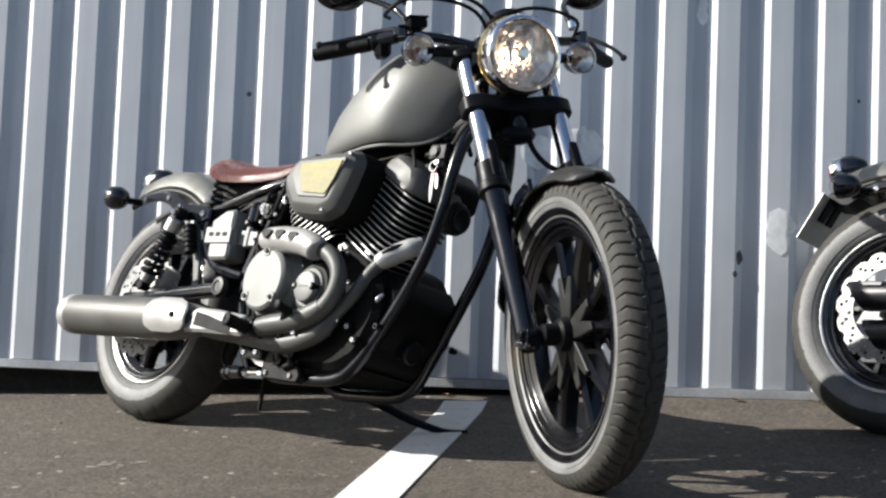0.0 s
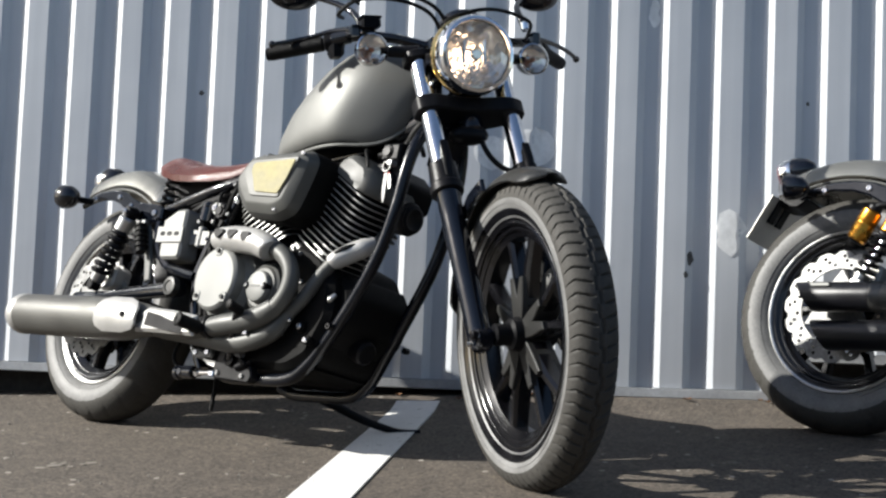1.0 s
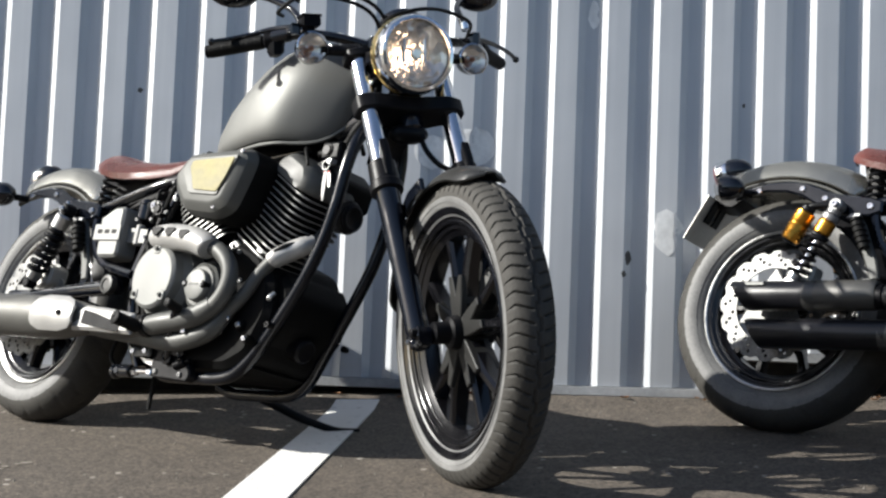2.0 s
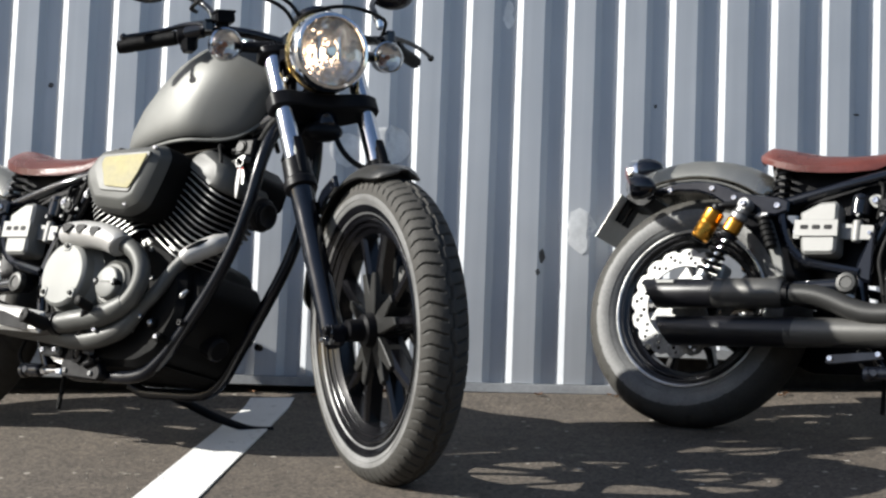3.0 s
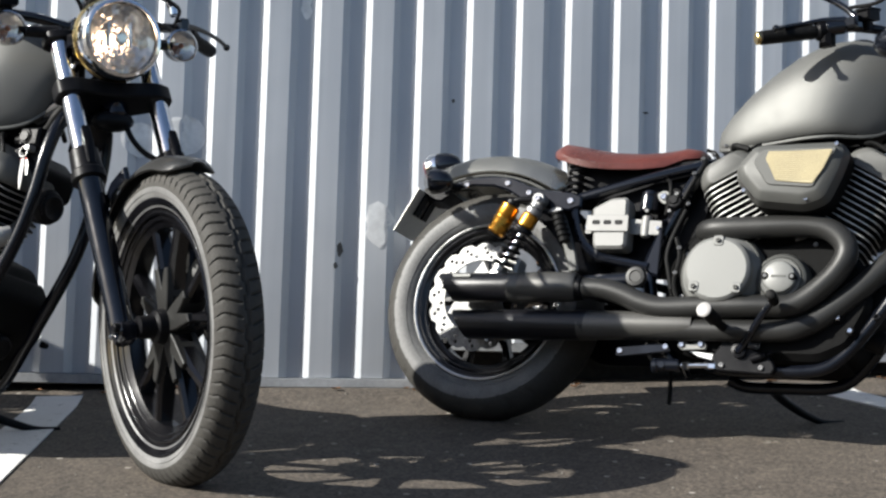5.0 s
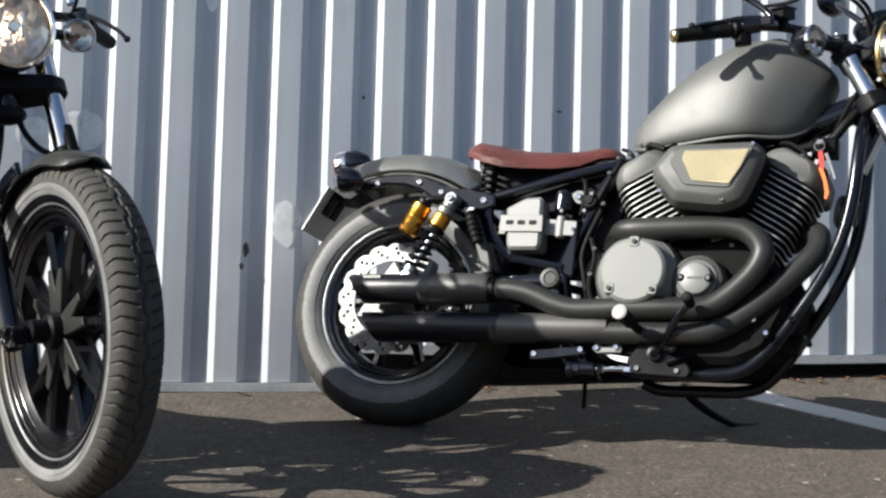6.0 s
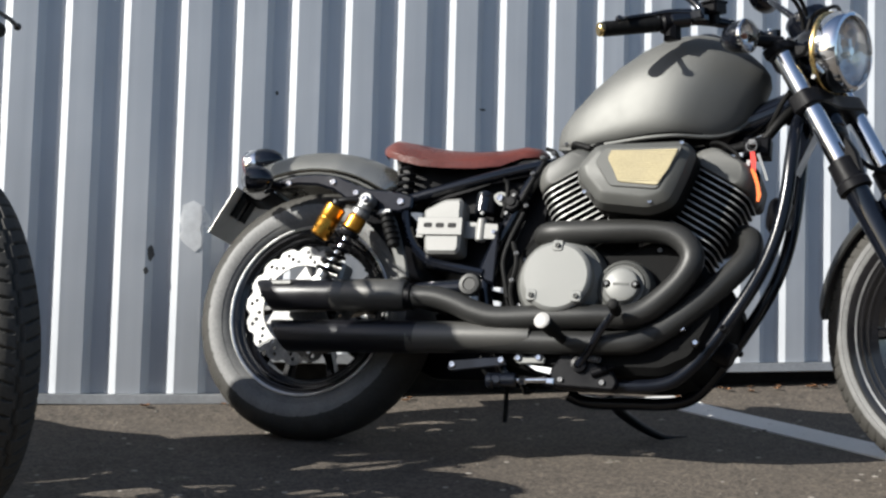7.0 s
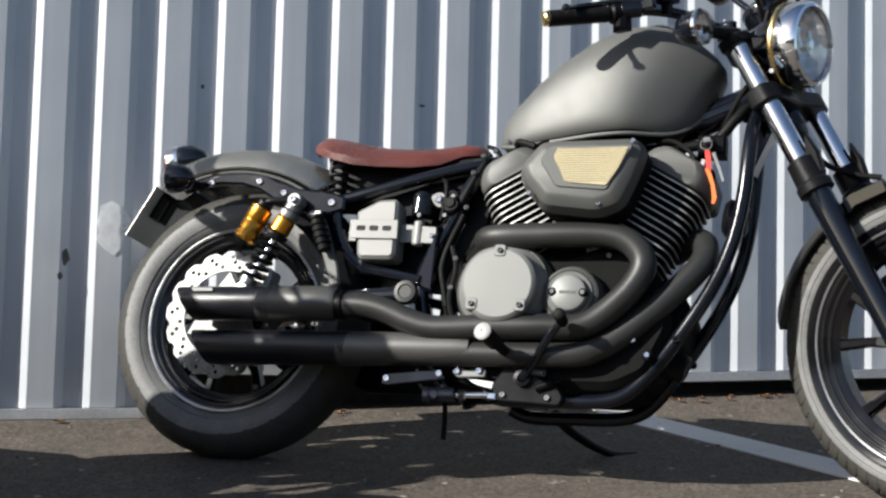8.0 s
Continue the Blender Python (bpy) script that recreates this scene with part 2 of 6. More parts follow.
    grit.data_type = "RGBA"
    grit.inputs["B"].default_value = (0.34, 0.31, 0.27, 1)
    nt.links.new(both.outputs["Value"], grit.inputs["Factor"])
    nt.links.new(mul.outputs["Result"], grit.inputs["A"])
    nt.links.new(grit.outputs["Result"], p.inputs["Base Color"])
    bn = nt.nodes.new("ShaderNodeBump")
    bn.inputs["Strength"].default_value = 0.6
    bn.inputs["Distance"].default_value = 0.0035
    ad = nt.nodes.new("ShaderNodeMath")
    nt.links.new(sep.outputs["Blue"], ad.inputs[0])
    nt.links.new(f.outputs["Fac"], ad.inputs[1])
    nt.links.new(ad.outputs["Value"], bn.inputs["Height"])
    nt.links.new(bn.outputs["Normal"], p.inputs["Normal"])
    return m


def line_paint():
    """White road paint, worn through to the asphalt in specks."""
    m = bpy.data.materials.new("worn_white_road_paint")
    m.use_nodes = True
    nt = m.node_tree
    p = nt.nodes["Principled BSDF"]
    p.inputs["Roughness"].default_value = 0.7
    co = nt.nodes.new("ShaderNodeTexCoord")
    n = nt.nodes.new("ShaderNodeTexNoise")
    n.inputs["Scale"].default_value = 26
    n.inputs["Detail"].default_value = 9
    n.inputs["Roughness"].default_value = 0.75
    nt.links.new(co.outputs["Object"], n.inputs["Vector"])
    r = nt.nodes.new("ShaderNodeMapRange")
    r.inputs["From Min"].default_value, r.inputs["From Max"].default_value = 0.335, 0.40
    nt.links.new(n.outputs["Fac"], r.inputs["Value"])
    b = nt.nodes.new("ShaderNodeTexNoise")
    b.inputs["Scale"].default_value = 7
    nt.links.new(co.outputs["Object"], b.inputs["Vector"])
    tone = nt.nodes.new("ShaderNodeMix")
    tone.data_type = "RGBA"
    tone.inputs["A"].default_value = (0.60, 0.59, 0.57, 1)
    tone.inputs["B"].default_value = (0.70, 0.69, 0.67, 1)
    nt.links.new(b.outputs["Fac"], tone.inputs["Factor"])
    mix = nt.nodes.new("ShaderNodeMix")
    mix.data_type = "RGBA"
    mix.inputs["A"].default_value = (0.12, 0.11, 0.10, 1)
    nt.links.new(r.outputs["Result"], mix.inputs["Factor"])
    nt.links.new(tone.outputs["Result"], mix.inputs["B"])
    nt.links.new(mix.outputs["Result"], p.inputs["Base Color"])
    v = nt.nodes.new("ShaderNodeTexVoronoi")
    v.inputs["Scale"].default_value = 120
    nt.links.new(co.outputs["Object"], v.inputs["Vector"])
    bn = nt.nodes.new("ShaderNodeBump")
    bn.inputs["Strength"].default_value = 0.4
    bn.inputs["Distance"].default_value = 0.004
    nt.links.new(v.outputs["Distance"], bn.inputs["Height"])
    nt.links.new(bn.outputs["Normal"], p.inputs["Normal"])
    return m


M["wall"] = wall_paint()
M["asphalt"] = asphalt()
M["line"] = line_paint()
M["sill"] = material("galvanised_sill", (0.36, 0.37, 0.38), 0.5, 0.3, 0.1, 90, 0.2, 5, 0.1, 120)
# near-black base carries the shade of the gap under the sill
M["plinth"] = material("gap_shade_black", (0.035, 0.033, 0.030), 0.9, 0.0, 0.3, 40, 0.4, 4, 0.6, 60)
M["leaf"] = material("dry_leaf", (0.30, 0.15, 0.07), 0.8, 0.0, 0.3, 120, 0.4, 30)


# ---- shapes: each gives (verts, faces) ----
def V3(p):
    return np.array(p, float)


def join(*geos):
    vs, fs, k = [], [], 0
    for v, f in geos:
        vs += [tuple(q) for q in v]
        fs += [tuple(i + k for i in q) for q in f]
        k += len(v)
    return vs, fs


def smooth_path(pts, sub=5):
    """A Catmull-Rom curve through the points."""
    p = [V3(q) for q in pts]
    if sub < 2 or len(p) < 3:
        return p
    p = [2 * p[0] - p[1]] + p + [2 * p[-1] - p[-2]]
    out = []
    for i in range(1, len(p) - 2):
        a, b, c, d = p[i - 1:i + 3]
        for k in range(sub):
            t = k / sub
            out.append(0.5 * (2 * b + (c - a) * t + (2 * a - 5 * b + 4 * c - d) * t * t + (3 * b - a - 3 * c + d) * t ** 3))
    return out + [p[-2]]


def tube(pts, r, n=10, sub=5):
    """A round bar along a smooth path; r: one radius, or one for each point."""
    p = smooth_path(pts, sub)
    rs = np.interp(np.linspace(0, 1, len(p)), np.linspace(0, 1, len(pts)), r) if isinstance(r, (list, tuple)) else np.full(len(p), r)
    vs, fs = [], []
    t = p[1] - p[0]
    up = V3((0, 1, 0)) if abs(t[1]) < 0.8 * np.linalg.norm(t) else V3((1, 0, 0))
    for i, q in enumerate(p):
        t = p[min(i + 1, len(p) - 1)] - p[max(i - 1, 0)]
        t = t / (np.linalg.norm(t) + 1e-12)
        side = np.cross(t, up)
        side /= np.linalg.norm(side) + 1e-12
        up = np.cross(side, t)
        for k in range(n):
            a = 2 * math.pi * k / n
            vs.append(q + rs[i] * (math.cos(a) * side + math.sin(a) * up))
    m = len(p)
    for i in range(m - 1):
        for k in range(n):
            fs.append((i * n + k, i * n + (k + 1) % n, (i + 1) * n + (k + 1) % n, (i + 1) * n + k))
    fs.append(tuple(range(n - 1, -1, -1)))
    fs.append(tuple((m - 1) * n + k for k in range(n)))
    return vs, fs


def lathe(profile, at, axis, n=32, closed=False):
    """A turned shape: profile of (distance along the axis, radius)."""
    a = V3(axis) / np.linalg.norm(axis)
    h = V3((0, 0, 1)) if abs(a[2]) < 0.9 else V3((1, 0, 0))
    u = np.cross(a, h)
    u /= np.linalg.norm(u)
    w = np.cross(a, u)
    at = V3(at)
    vs, fs, m = [], [], len(profile)
    for d, r in profile:
        for k in range(n):
            t = 2 * math.pi * k / n
            vs.append(at + a * d + r * (math.cos(t) * u + math.sin(t) * w))
    for i in range(m if closed else m - 1):
        j = (i + 1) % m
        for k in range(n):
            fs.append((i * n + k, i * n + (k + 1) % n, j * n + (k + 1) % n, j * n + k))
    if not closed:
        if profile[0][1] > 1e-4:
            fs.append(tuple(range(n - 1, -1, -1)))
        if profile[-1][1] > 1e-4:
            fs.append(tuple((m - 1) * n + k for k in range(n)))
    return vs, fs


def rod(a, b, r, n=16, bevel=0.0):
    """A straight bar from a to b with eased ends."""
    a, b = V3(a), V3(b)
    d = np.linalg.norm(b - a)
    e = bevel or min(r * 0.2, d * 0.2)
    return lathe([(0, r - e), (e, r), (d - e, r), (d, r - e)], a, b - a, n)


def ball(at, rx, ry, rz, n=16, m=10):
    vs, fs = [], []
    for i in range(m + 1):
        t = math.pi * i / m
        for k in range(n):
            a = 2 * math.pi * k / n
            vs.append((at[0] + rx * math.sin(t) * math.cos(a), at[1] + ry * math.sin(t) * math.sin(a), at[2] + rz * math.cos(t)))
    for i in range(m):
        for k in range(n):
            fs.append((i * n + k, (i + 1) * n + k, (i + 1) * n + (k + 1) % n, i * n + (k + 1) % n))
    return vs, fs


def inset(poly, d):
    """A polygon drawn in by d (counter-clockwise or not)."""
    p = [V3(q) for q in poly]
    n = len(p)
    area = sum(p[i][0] * p[(i + 1) % n][1] - p[(i + 1) % n][0] * p[i][1] for i in range(n))
    s = 1 if area > 0 else -1
    out = []
    for i in range(n):
        a, b, c = p[i - 1], p[i], p[(i + 1) % n]
        e1, e2 = (b - a) / (np.linalg.norm(b - a) + 1e-9), (c - b) / (np.linalg.norm(c - b) + 1e-9)
        n1, n2 = V3((-e1[1], e1[0])) * s, V3((-e2[1], e2[0])) * s
        m = n1 + n2
        m /= max(np.dot(m, m) / 2, 0.35)
        out.append(b + m * d)
    return out


def prism(poly, y0, y1, bevel=0.004):
    """A plate: the polygon in x and z, from y0 to y1, with eased edges."""
    n = len(poly)
    s = 1 if y1 > y0 else -1
    rings = [(inset(poly, bevel), y0), (poly, y0 + s * bevel), (poly, y1 - s * bevel), (inset(poly, bevel), y1)]
    vs = [(q[0], y, q[1]) for ring, y in rings for q in ring]
    fs = [(i * n + k, i * n + (k + 1) % n, (i + 1) * n + (k + 1) % n, (i + 1) * n + k) for i in range(3) for k in range(n)]
    fs.append(tuple(range(n - 1, -1, -1)))
    fs.append(tuple(3 * n + k for k in range(n)))
    return vs, fs


def strip(path, half, y0, y1, bevel=0.003):
    """A flat bar that follows a path of (x, z), 2 * half high."""
    p = [V3(q) for q in path]
    up, dn = [], []
    for i, q in enumerate(p):
        t = p[min(i + 1, len(p) - 1)] - p[max(i - 1, 0)]
        t /= np.linalg.norm(t)
        k = V3((-t[1], t[0])) * (half[i] if isinstance(half, (list, tuple)) else half)
        up.append(q + k)
        dn.append(q - k)
    return prism(up + dn[::-1], y0, y1, bevel)


def loft(rings, caps=True):
    n = len(rings[0])
    vs = [tuple(q) for r in rings for q in r]
    fs = [(i * n + k, i * n + (k + 1) % n, (i + 1) * n + (k + 1) % n, (i + 1) * n + k) for i in range(len(rings) - 1) for k in range(n)]
    if caps:
        fs.append(tuple(range(n - 1, -1, -1)))
        fs.append(tuple((len(rings) - 1) * n + k for k in range(n)))
    return vs, fs


def block(c, s, bevel=0.004):
    x, y, z = c
    a, b, d = s[0] / 2, s[1] / 2, s[2] / 2
    return prism([(x - a, z - d), (x + a, z - d), (x + a, z + d), (x - a, z + d)], y - b, y + b, bevel)


def rounded(poly, r, k=4):
    """The polygon with rounded corners."""
    p = [V3(q) for q in poly]
    out, n = [], len(p)
    for i in range(n):
        a, b, c = p[i - 1], p[i], p[(i + 1) % n]
        d1, d2 = a - b, c - b
        q = min(r, np.linalg.norm(d1) * 0.45, np.linalg.norm(d2) * 0.45)
        s, e = b + d1 / np.linalg.norm(d1) * q, b + d2 / np.linalg.norm(d2) * q
        for j in range(k + 1):
            t = j / k
            out.append((1 - t) ** 2 * s + 2 * t * (1 - t) * b + t * t * e)
    return out


def coil(a, b, r, wire, turns, n=6, per=14):
    a, b = V3(a), V3(b)
    ax = (b - a) / np.linalg.norm(b - a)
    u = np.cross(ax, (0, 1, 0))
    u /= np.linalg.norm(u)
    w = np.cross(ax, u)
    m = int(turns * per)
    return tube([a + (b - a) * i / m + r * (math.cos(2 * math.pi * i / per) * u + math.sin(2 * math.pi * i / per) * w) for i in range(m + 1)], wire, n, 1)


def mesh_of(name, geo, mats, sharp=40, pick=None):
    me = bpy.data.meshes.new(name)
    me.from_pydata([tuple(map(float, q)) for q in geo[0]], [], [tuple(map(int, q)) for q in geo[1]])
    bm = bmesh.new()
    bm.from_mesh(me)
    bmesh.ops.recalc_face_normals(bm, faces=bm.faces)
    bm.to_mesh(me)
    bm.free()
    for m in (mats if isinstance(mats, (list, tuple)) else [mats]):
        me.materials.append(m)
    if pick:
        for poly in me.polygons:
            poly.material_index = pick(poly)
    me.shade_smooth()
    me.set_sharp_from_angle(angle=radians(sharp))
    return me


def part(name, geo, mats, parent=None, label="", sharp=40, pick=None):
    """Links a shape as one mesh object under a thing or a part."""
    ob = new(name, mesh_of(name, geo, mats, sharp, pick))
    if parent:
        ob.parent = parent
    return tagged(ob, label)


# ---- ground, lines, wall ----
SLOPE_X, SLOPE_Y, LEVEL = 0.0442, 0.0882, -0.0347
WALL_Y = 4.108


def ground_z(x, y):
    """The sloping car park: slopes, dip between bays and kick at the wall fit the camera's view."""
    t, u = min(max((y - 3.86) / 0.24, 0), 1), min(max((x + 0.1) / 0.7, 0), 1)
    return SLOPE_X * min(max(x, -7), 9) + SLOPE_Y * min(max(y, -4), 5) + LEVEL + 0.021 * t * t * (3 - 2 * t) - 0.0133 * u * u * (3 - 2 * u)


def sheet(xs, ys, lift=0.0):
    n = len(ys)
    vs = [(x, y, ground_z(x, y) + lift) for x in xs for y in ys]
    return vs, [(i * n + j, (i + 1) * n + j, (i + 1) * n + j + 1, i * n + j + 1) for i in range(len(xs) - 1) for j in range(n - 1)]


gx = [-900, -120, -30, -12] + list(np.arange(-7, 9.01, 0.5)) + [14, 30, 120, 900]
gy = [-900, -120, -30, -12] + list(np.arange(-4, 3.51, 0.5)) + list(np.arange(3.6, 5.01, 0.1)) + [8, 30, 120, 900]
ground = part("ground", sheet(gx, gy), M["asphalt"])
tagged(ground, "weathered tan-grey asphalt of a sloping car park", "ground", kind="structure")


def parking_line(x0, x1, y1, drift):
    """A painted bay line, 3 mm thick."""
    ys = list(np.arange(-3.0, y1, 0.1)) + [y1]
    top = [(x, y, ground_z(x, y) + 0.004) for y in ys for x in (x0 + (4.0 - y) * drift, x1 + (4.0 - y) * drift)]
    low = [(q[0], q[1], q[2] - 0.006) for q in top]
    n = len(ys)
    fs = [(2 * i, 2 * i + 1, 2 * i + 3, 2 * i + 2) for i in range(n - 1)]
    k = len(top)
    for i in range(n - 1):
        fs += [(2 * i, 2 * i + 2, k + 2 * i + 2, k + 2 * i), (2 * i + 1, k + 2 * i + 1, k + 2 * i + 3, 2 * i + 3)]
    fs.append((2 * n - 2, 2 * n - 1, k + 2 * n - 1, k + 2 * n - 2))
    return top + low, fs


for x0, x1, y1, drift in ((-0.600, -0.468, 4.008, -0.012), (1.755, 1.886, 4.0, 0.17)):
    tagged(part("parking_line", parking_line(x0, x1, y1, drift), M["line"]), "worn white painted bay line on the asphalt", "road marking", "bay lines", "structure")

PITCH, FIRST, RIB = 0.16097, -2.0738, 0.0190
LOW_X = [-14, -2.12, -0.67, 0.11, 0.52, 0.58, 1.26, 2.13, 2.63, 16]
LOW_Z = [0.36, 0.377, 0.376, 0.379, 0.386, 0.508, 0.504, 0.507, 0.524, 0.86]


def rib_wall():
    """Trapezoid-ribbed cladding: each rib has a crest, two webs and a valley; 1 mm of sheet shows at the bottom edge."""
    prof = []
    for k in range(-62, 106):
        x = FIRST + k * PITCH
        prof += [(x - 0.0159, RIB), (x - 0.0140, RIB - 0.0008), (x + 0.0135, 0.0008), (x + 0.0154, 0.0), (x + 0.083, 0.0), (x + 0.085, 0.0008), (x + 0.1062, RIB - 0.0008), (x + 0.108, RIB)]
    zs = [None, 0.9, 1.4, 2.2, 3.4, 4.6]
    vs, fs = [], []
    for x, d in prof:
        for z in zs:
            vs.append((x, WALL_Y + d, float(np.interp(x, LOW_X, LOW_Z)) if z is None else z))
    m = len(zs)
    for i in range(len(prof) - 1):
        for j in range(m - 1):
            fs.append((i * m + j, (i + 1) * m + j, (i + 1) * m + j + 1, i * m + j + 1))
    k = len(vs)
    vs += [(x, y + 0.0012, z) for x, y, z in vs]
    fs += [tuple(k + q for q in f[::-1]) for f in fs]
    for i in range(len(prof) - 1):
        fs.append((i * m, k + i * m, k + (i + 1) * m, (i + 1) * m))
    return vs, fs


wall = part("wall_north", rib_wall(), M["wall"], None, sharp=7)
tagged(wall, "grey-blue ribbed steel cladding with faint rain streaks", "wall", kind="structure")
# core set back behind the sill; its black stands for shade
back = part("wall_core", block((1.0, WALL_Y + 0.2, 2.4), (30, 0.16, 4.6), 0.01), M["plinth"])
tagged(back, "core behind the cladding, blackened for the shaded gap", "wall", kind="structure")


def sill_strip():
    """The folded steel sill under the ribs, a lipped strip that follows the foot of the cladding."""
    xs = [-13, -2.12, -0.67, 0.11, 0.52, 0.58, 1.26, 2.13, 2.63, 15]
    rings = []
    for x in xs:
        z = float(np.interp(x, LOW_X, LOW_Z))
        rings.append([(x, WALL_Y - 0.012, z - 0.002), (x, WALL_Y - 0.014, z - 0.028), (x, WALL_Y + 0.02, z - 0.032), (x, WALL_Y + 0.115, z - 0.032), (x, WALL_Y + 0.115, z - 0.001), (x, WALL_Y + 0.03, z - 0.001)])
    return loft(rings)


tagged(part("wall_sill", sill_strip(), M["sill"], None, sharp=30), "dull galvanised sill strip under the cladding", "sill", kind="structure")


def face_depth(x):
    """How far the cladding's face lies behind its crests at x."""
    q = (x - FIRST + 0.0165) % PITCH
    return float(np.interp(q, [0, 0.0015, 0.0323, 0.0990, 0.1232, PITCH], [RIB, RIB, 0.0, 0.0, RIB, RIB]))


def wall_patch(cx, cz, rx, rz, seed, rag=0.25):
    """A thin irregular patch along the ribs: dark marks, and reflected light painted pale."""
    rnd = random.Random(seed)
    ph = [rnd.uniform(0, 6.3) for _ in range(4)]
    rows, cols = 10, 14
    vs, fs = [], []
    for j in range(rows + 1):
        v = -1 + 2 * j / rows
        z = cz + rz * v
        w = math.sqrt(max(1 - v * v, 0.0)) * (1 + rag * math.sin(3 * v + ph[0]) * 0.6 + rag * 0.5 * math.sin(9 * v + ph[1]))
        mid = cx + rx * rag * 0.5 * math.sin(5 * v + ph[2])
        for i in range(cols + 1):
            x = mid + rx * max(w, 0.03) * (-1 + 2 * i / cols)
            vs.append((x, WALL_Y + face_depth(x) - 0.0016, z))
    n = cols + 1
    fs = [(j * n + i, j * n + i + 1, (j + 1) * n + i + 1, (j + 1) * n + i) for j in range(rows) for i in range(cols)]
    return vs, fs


# the pale patches are reflected light in paint; the dark ones are marks
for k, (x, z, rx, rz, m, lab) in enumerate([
    (-0.213, 1.115, 0.066, 0.064, "reflected_light", "round patch of reflected light painted on the cladding"),
    (-0.345, 1.095, 0.056, 0.055, "reflected_light", "round patch of reflected light painted on the cladding"),
    (0.396, 0.863, 0.042, 0.073, "reflected_light", "patch of reflected light painted on the cladding"),
    (0.278, 0.781, 0.009, 0.024, "dirt", "small dark mark on the cladding"),
    (0.266, 0.730, 0.0065, 0.011, "dirt", "small dark mark on the cladding"),
    (0.149, 1.548, 0.017, 0.047, "reflected_light", "streak of reflected light painted on the cladding"),
    (0.623, 1.269, 0.0055, 0.0065, "dirt", "small dark mark on the cladding"),
    (1.256, 1.264, 0.010, 0.004, "dirt", "small dark mark on the cladding"),
    (-1.301, 1.270, 0.008, 0.009, "dirt", "small dark mark on the cladding")]):
    tagged(part("wall_mark", wall_patch(x, z, rx, rz, k, 0.06 if k < 2 else 0.25), M[m], wall), lab)


def dry_leaf(seed):
    rnd = random.Random(seed)
    n, length, wide, curl = 6, rnd.uniform(0.018, 0.04), rnd.uniform(0.007, 0.014), rnd.uniform(4, 16)
    vs = []
    for i in range(n + 1):
        t = i / n
        w = wide * math.sin(math.pi * min(t * 0.92 + 0.06, 1)) + 0.0008
        for s in (-1, 0, 1):
            vs.append((length * (t - 0.5), s * w, 0.003 + curl * (length * (t - 0.5)) ** 2 + (0.006 if s else 0.001)))
    return vs, [(3 * i + j, 3 * i + j + 1, 3 * i + j + 4, 3 * i + j + 3) for i in range(n) for j in (0, 1)]


rnd = random.Random(11)
kinds = [mesh_of("dry_leaf", dry_leaf(k), M["leaf"], 60) for k in range(4)]
spots = [(rnd.uniform(-1.0, 0.3), 4.095 - abs(rnd.gauss(0, 0.03))) for _ in range(10)] + [(rnd.uniform(2.0, 2.8), 4.09 - abs(rnd.gauss(0, 0.05))) for _ in range(13)] + [(rnd.uniform(0.4, 2.0), 4.09 - abs(rnd.gauss(0, 0.04))) for _ in range(12)]
for i, (x, y) in enumerate(spots):
    leaf = new("dry_leaf", kinds[i % 4])
    s = rnd.uniform(0.6, 1.1)
    leaf.matrix_world = pose(x, y, ground_z(x, y), 0, 0, rnd.uniform(0, 360)) @ Matrix.Scale(s, 4)
    tagged(leaf, "curled brown dry leaf at the foot of the wall", "leaf", "leaves along the wall")


# ---- unseen wall added behind the camera to block low sky light ----
far = part("sky_blocker_wall", block((0.0, -10.0, 0.9), (70, 0.4, 3.6), 0.02), material("sky_blocker_render", (0.30, 0.28, 0.25), 0.85, 0.0, 0.15, 8, 0.2, 0.6, 0.3, 20))
tagged(far, "unseen wall added to block low sky light", "wall", kind="structure")


# ---- pale splashes on the asphalt ----
def splash(cx, cy, rx, ry, seed):
    """A few thin ragged flecks of pale dried dirt lying on the ground."""
    rnd = random.Random(seed)
    vs, fs = [], []
    for k in range(14):
        x, y = cx + rx * rnd.gauss(0, 0.55), cy + ry * rnd.gauss(0, 0.55)
        r = rx * rnd.uniform(0.06, 0.36) if k else rx * 0.5
        o = len(vs)
        for i in range(14):
            a, q = 2 * math.pi * i / 14, r * rnd.uniform(0.55, 1.15)
            u, v = x + q * math.cos(a), y + q * math.sin(a) * 0.8
            vs.append((u, v, ground_z(u, v) + 0.0008 + 0.0002 * k))
        fs.append(tuple(range(o, o + 14)))
    return vs, fs


pale_dirt = material("pale_dried_dirt", (0.21, 0.19, 0.16), 0.9, 0.0, 0.45, 160, 0.3, 20, 0.3, 200)
for k, (x, y, rx, ry) in enumerate(((-1.234, 3.012, 0.045, 0.050), (-0.70, 2.90, 0.020, 0.02), (0.324, 3.14, 0.018, 0.02), (1.298, 3.13, 0.022, 0.02))):
    part("dirt_splash", splash(x, y, rx, ry, 30 + k), pale_dirt, ground, "" if k else "pale dried splash on the asphalt")


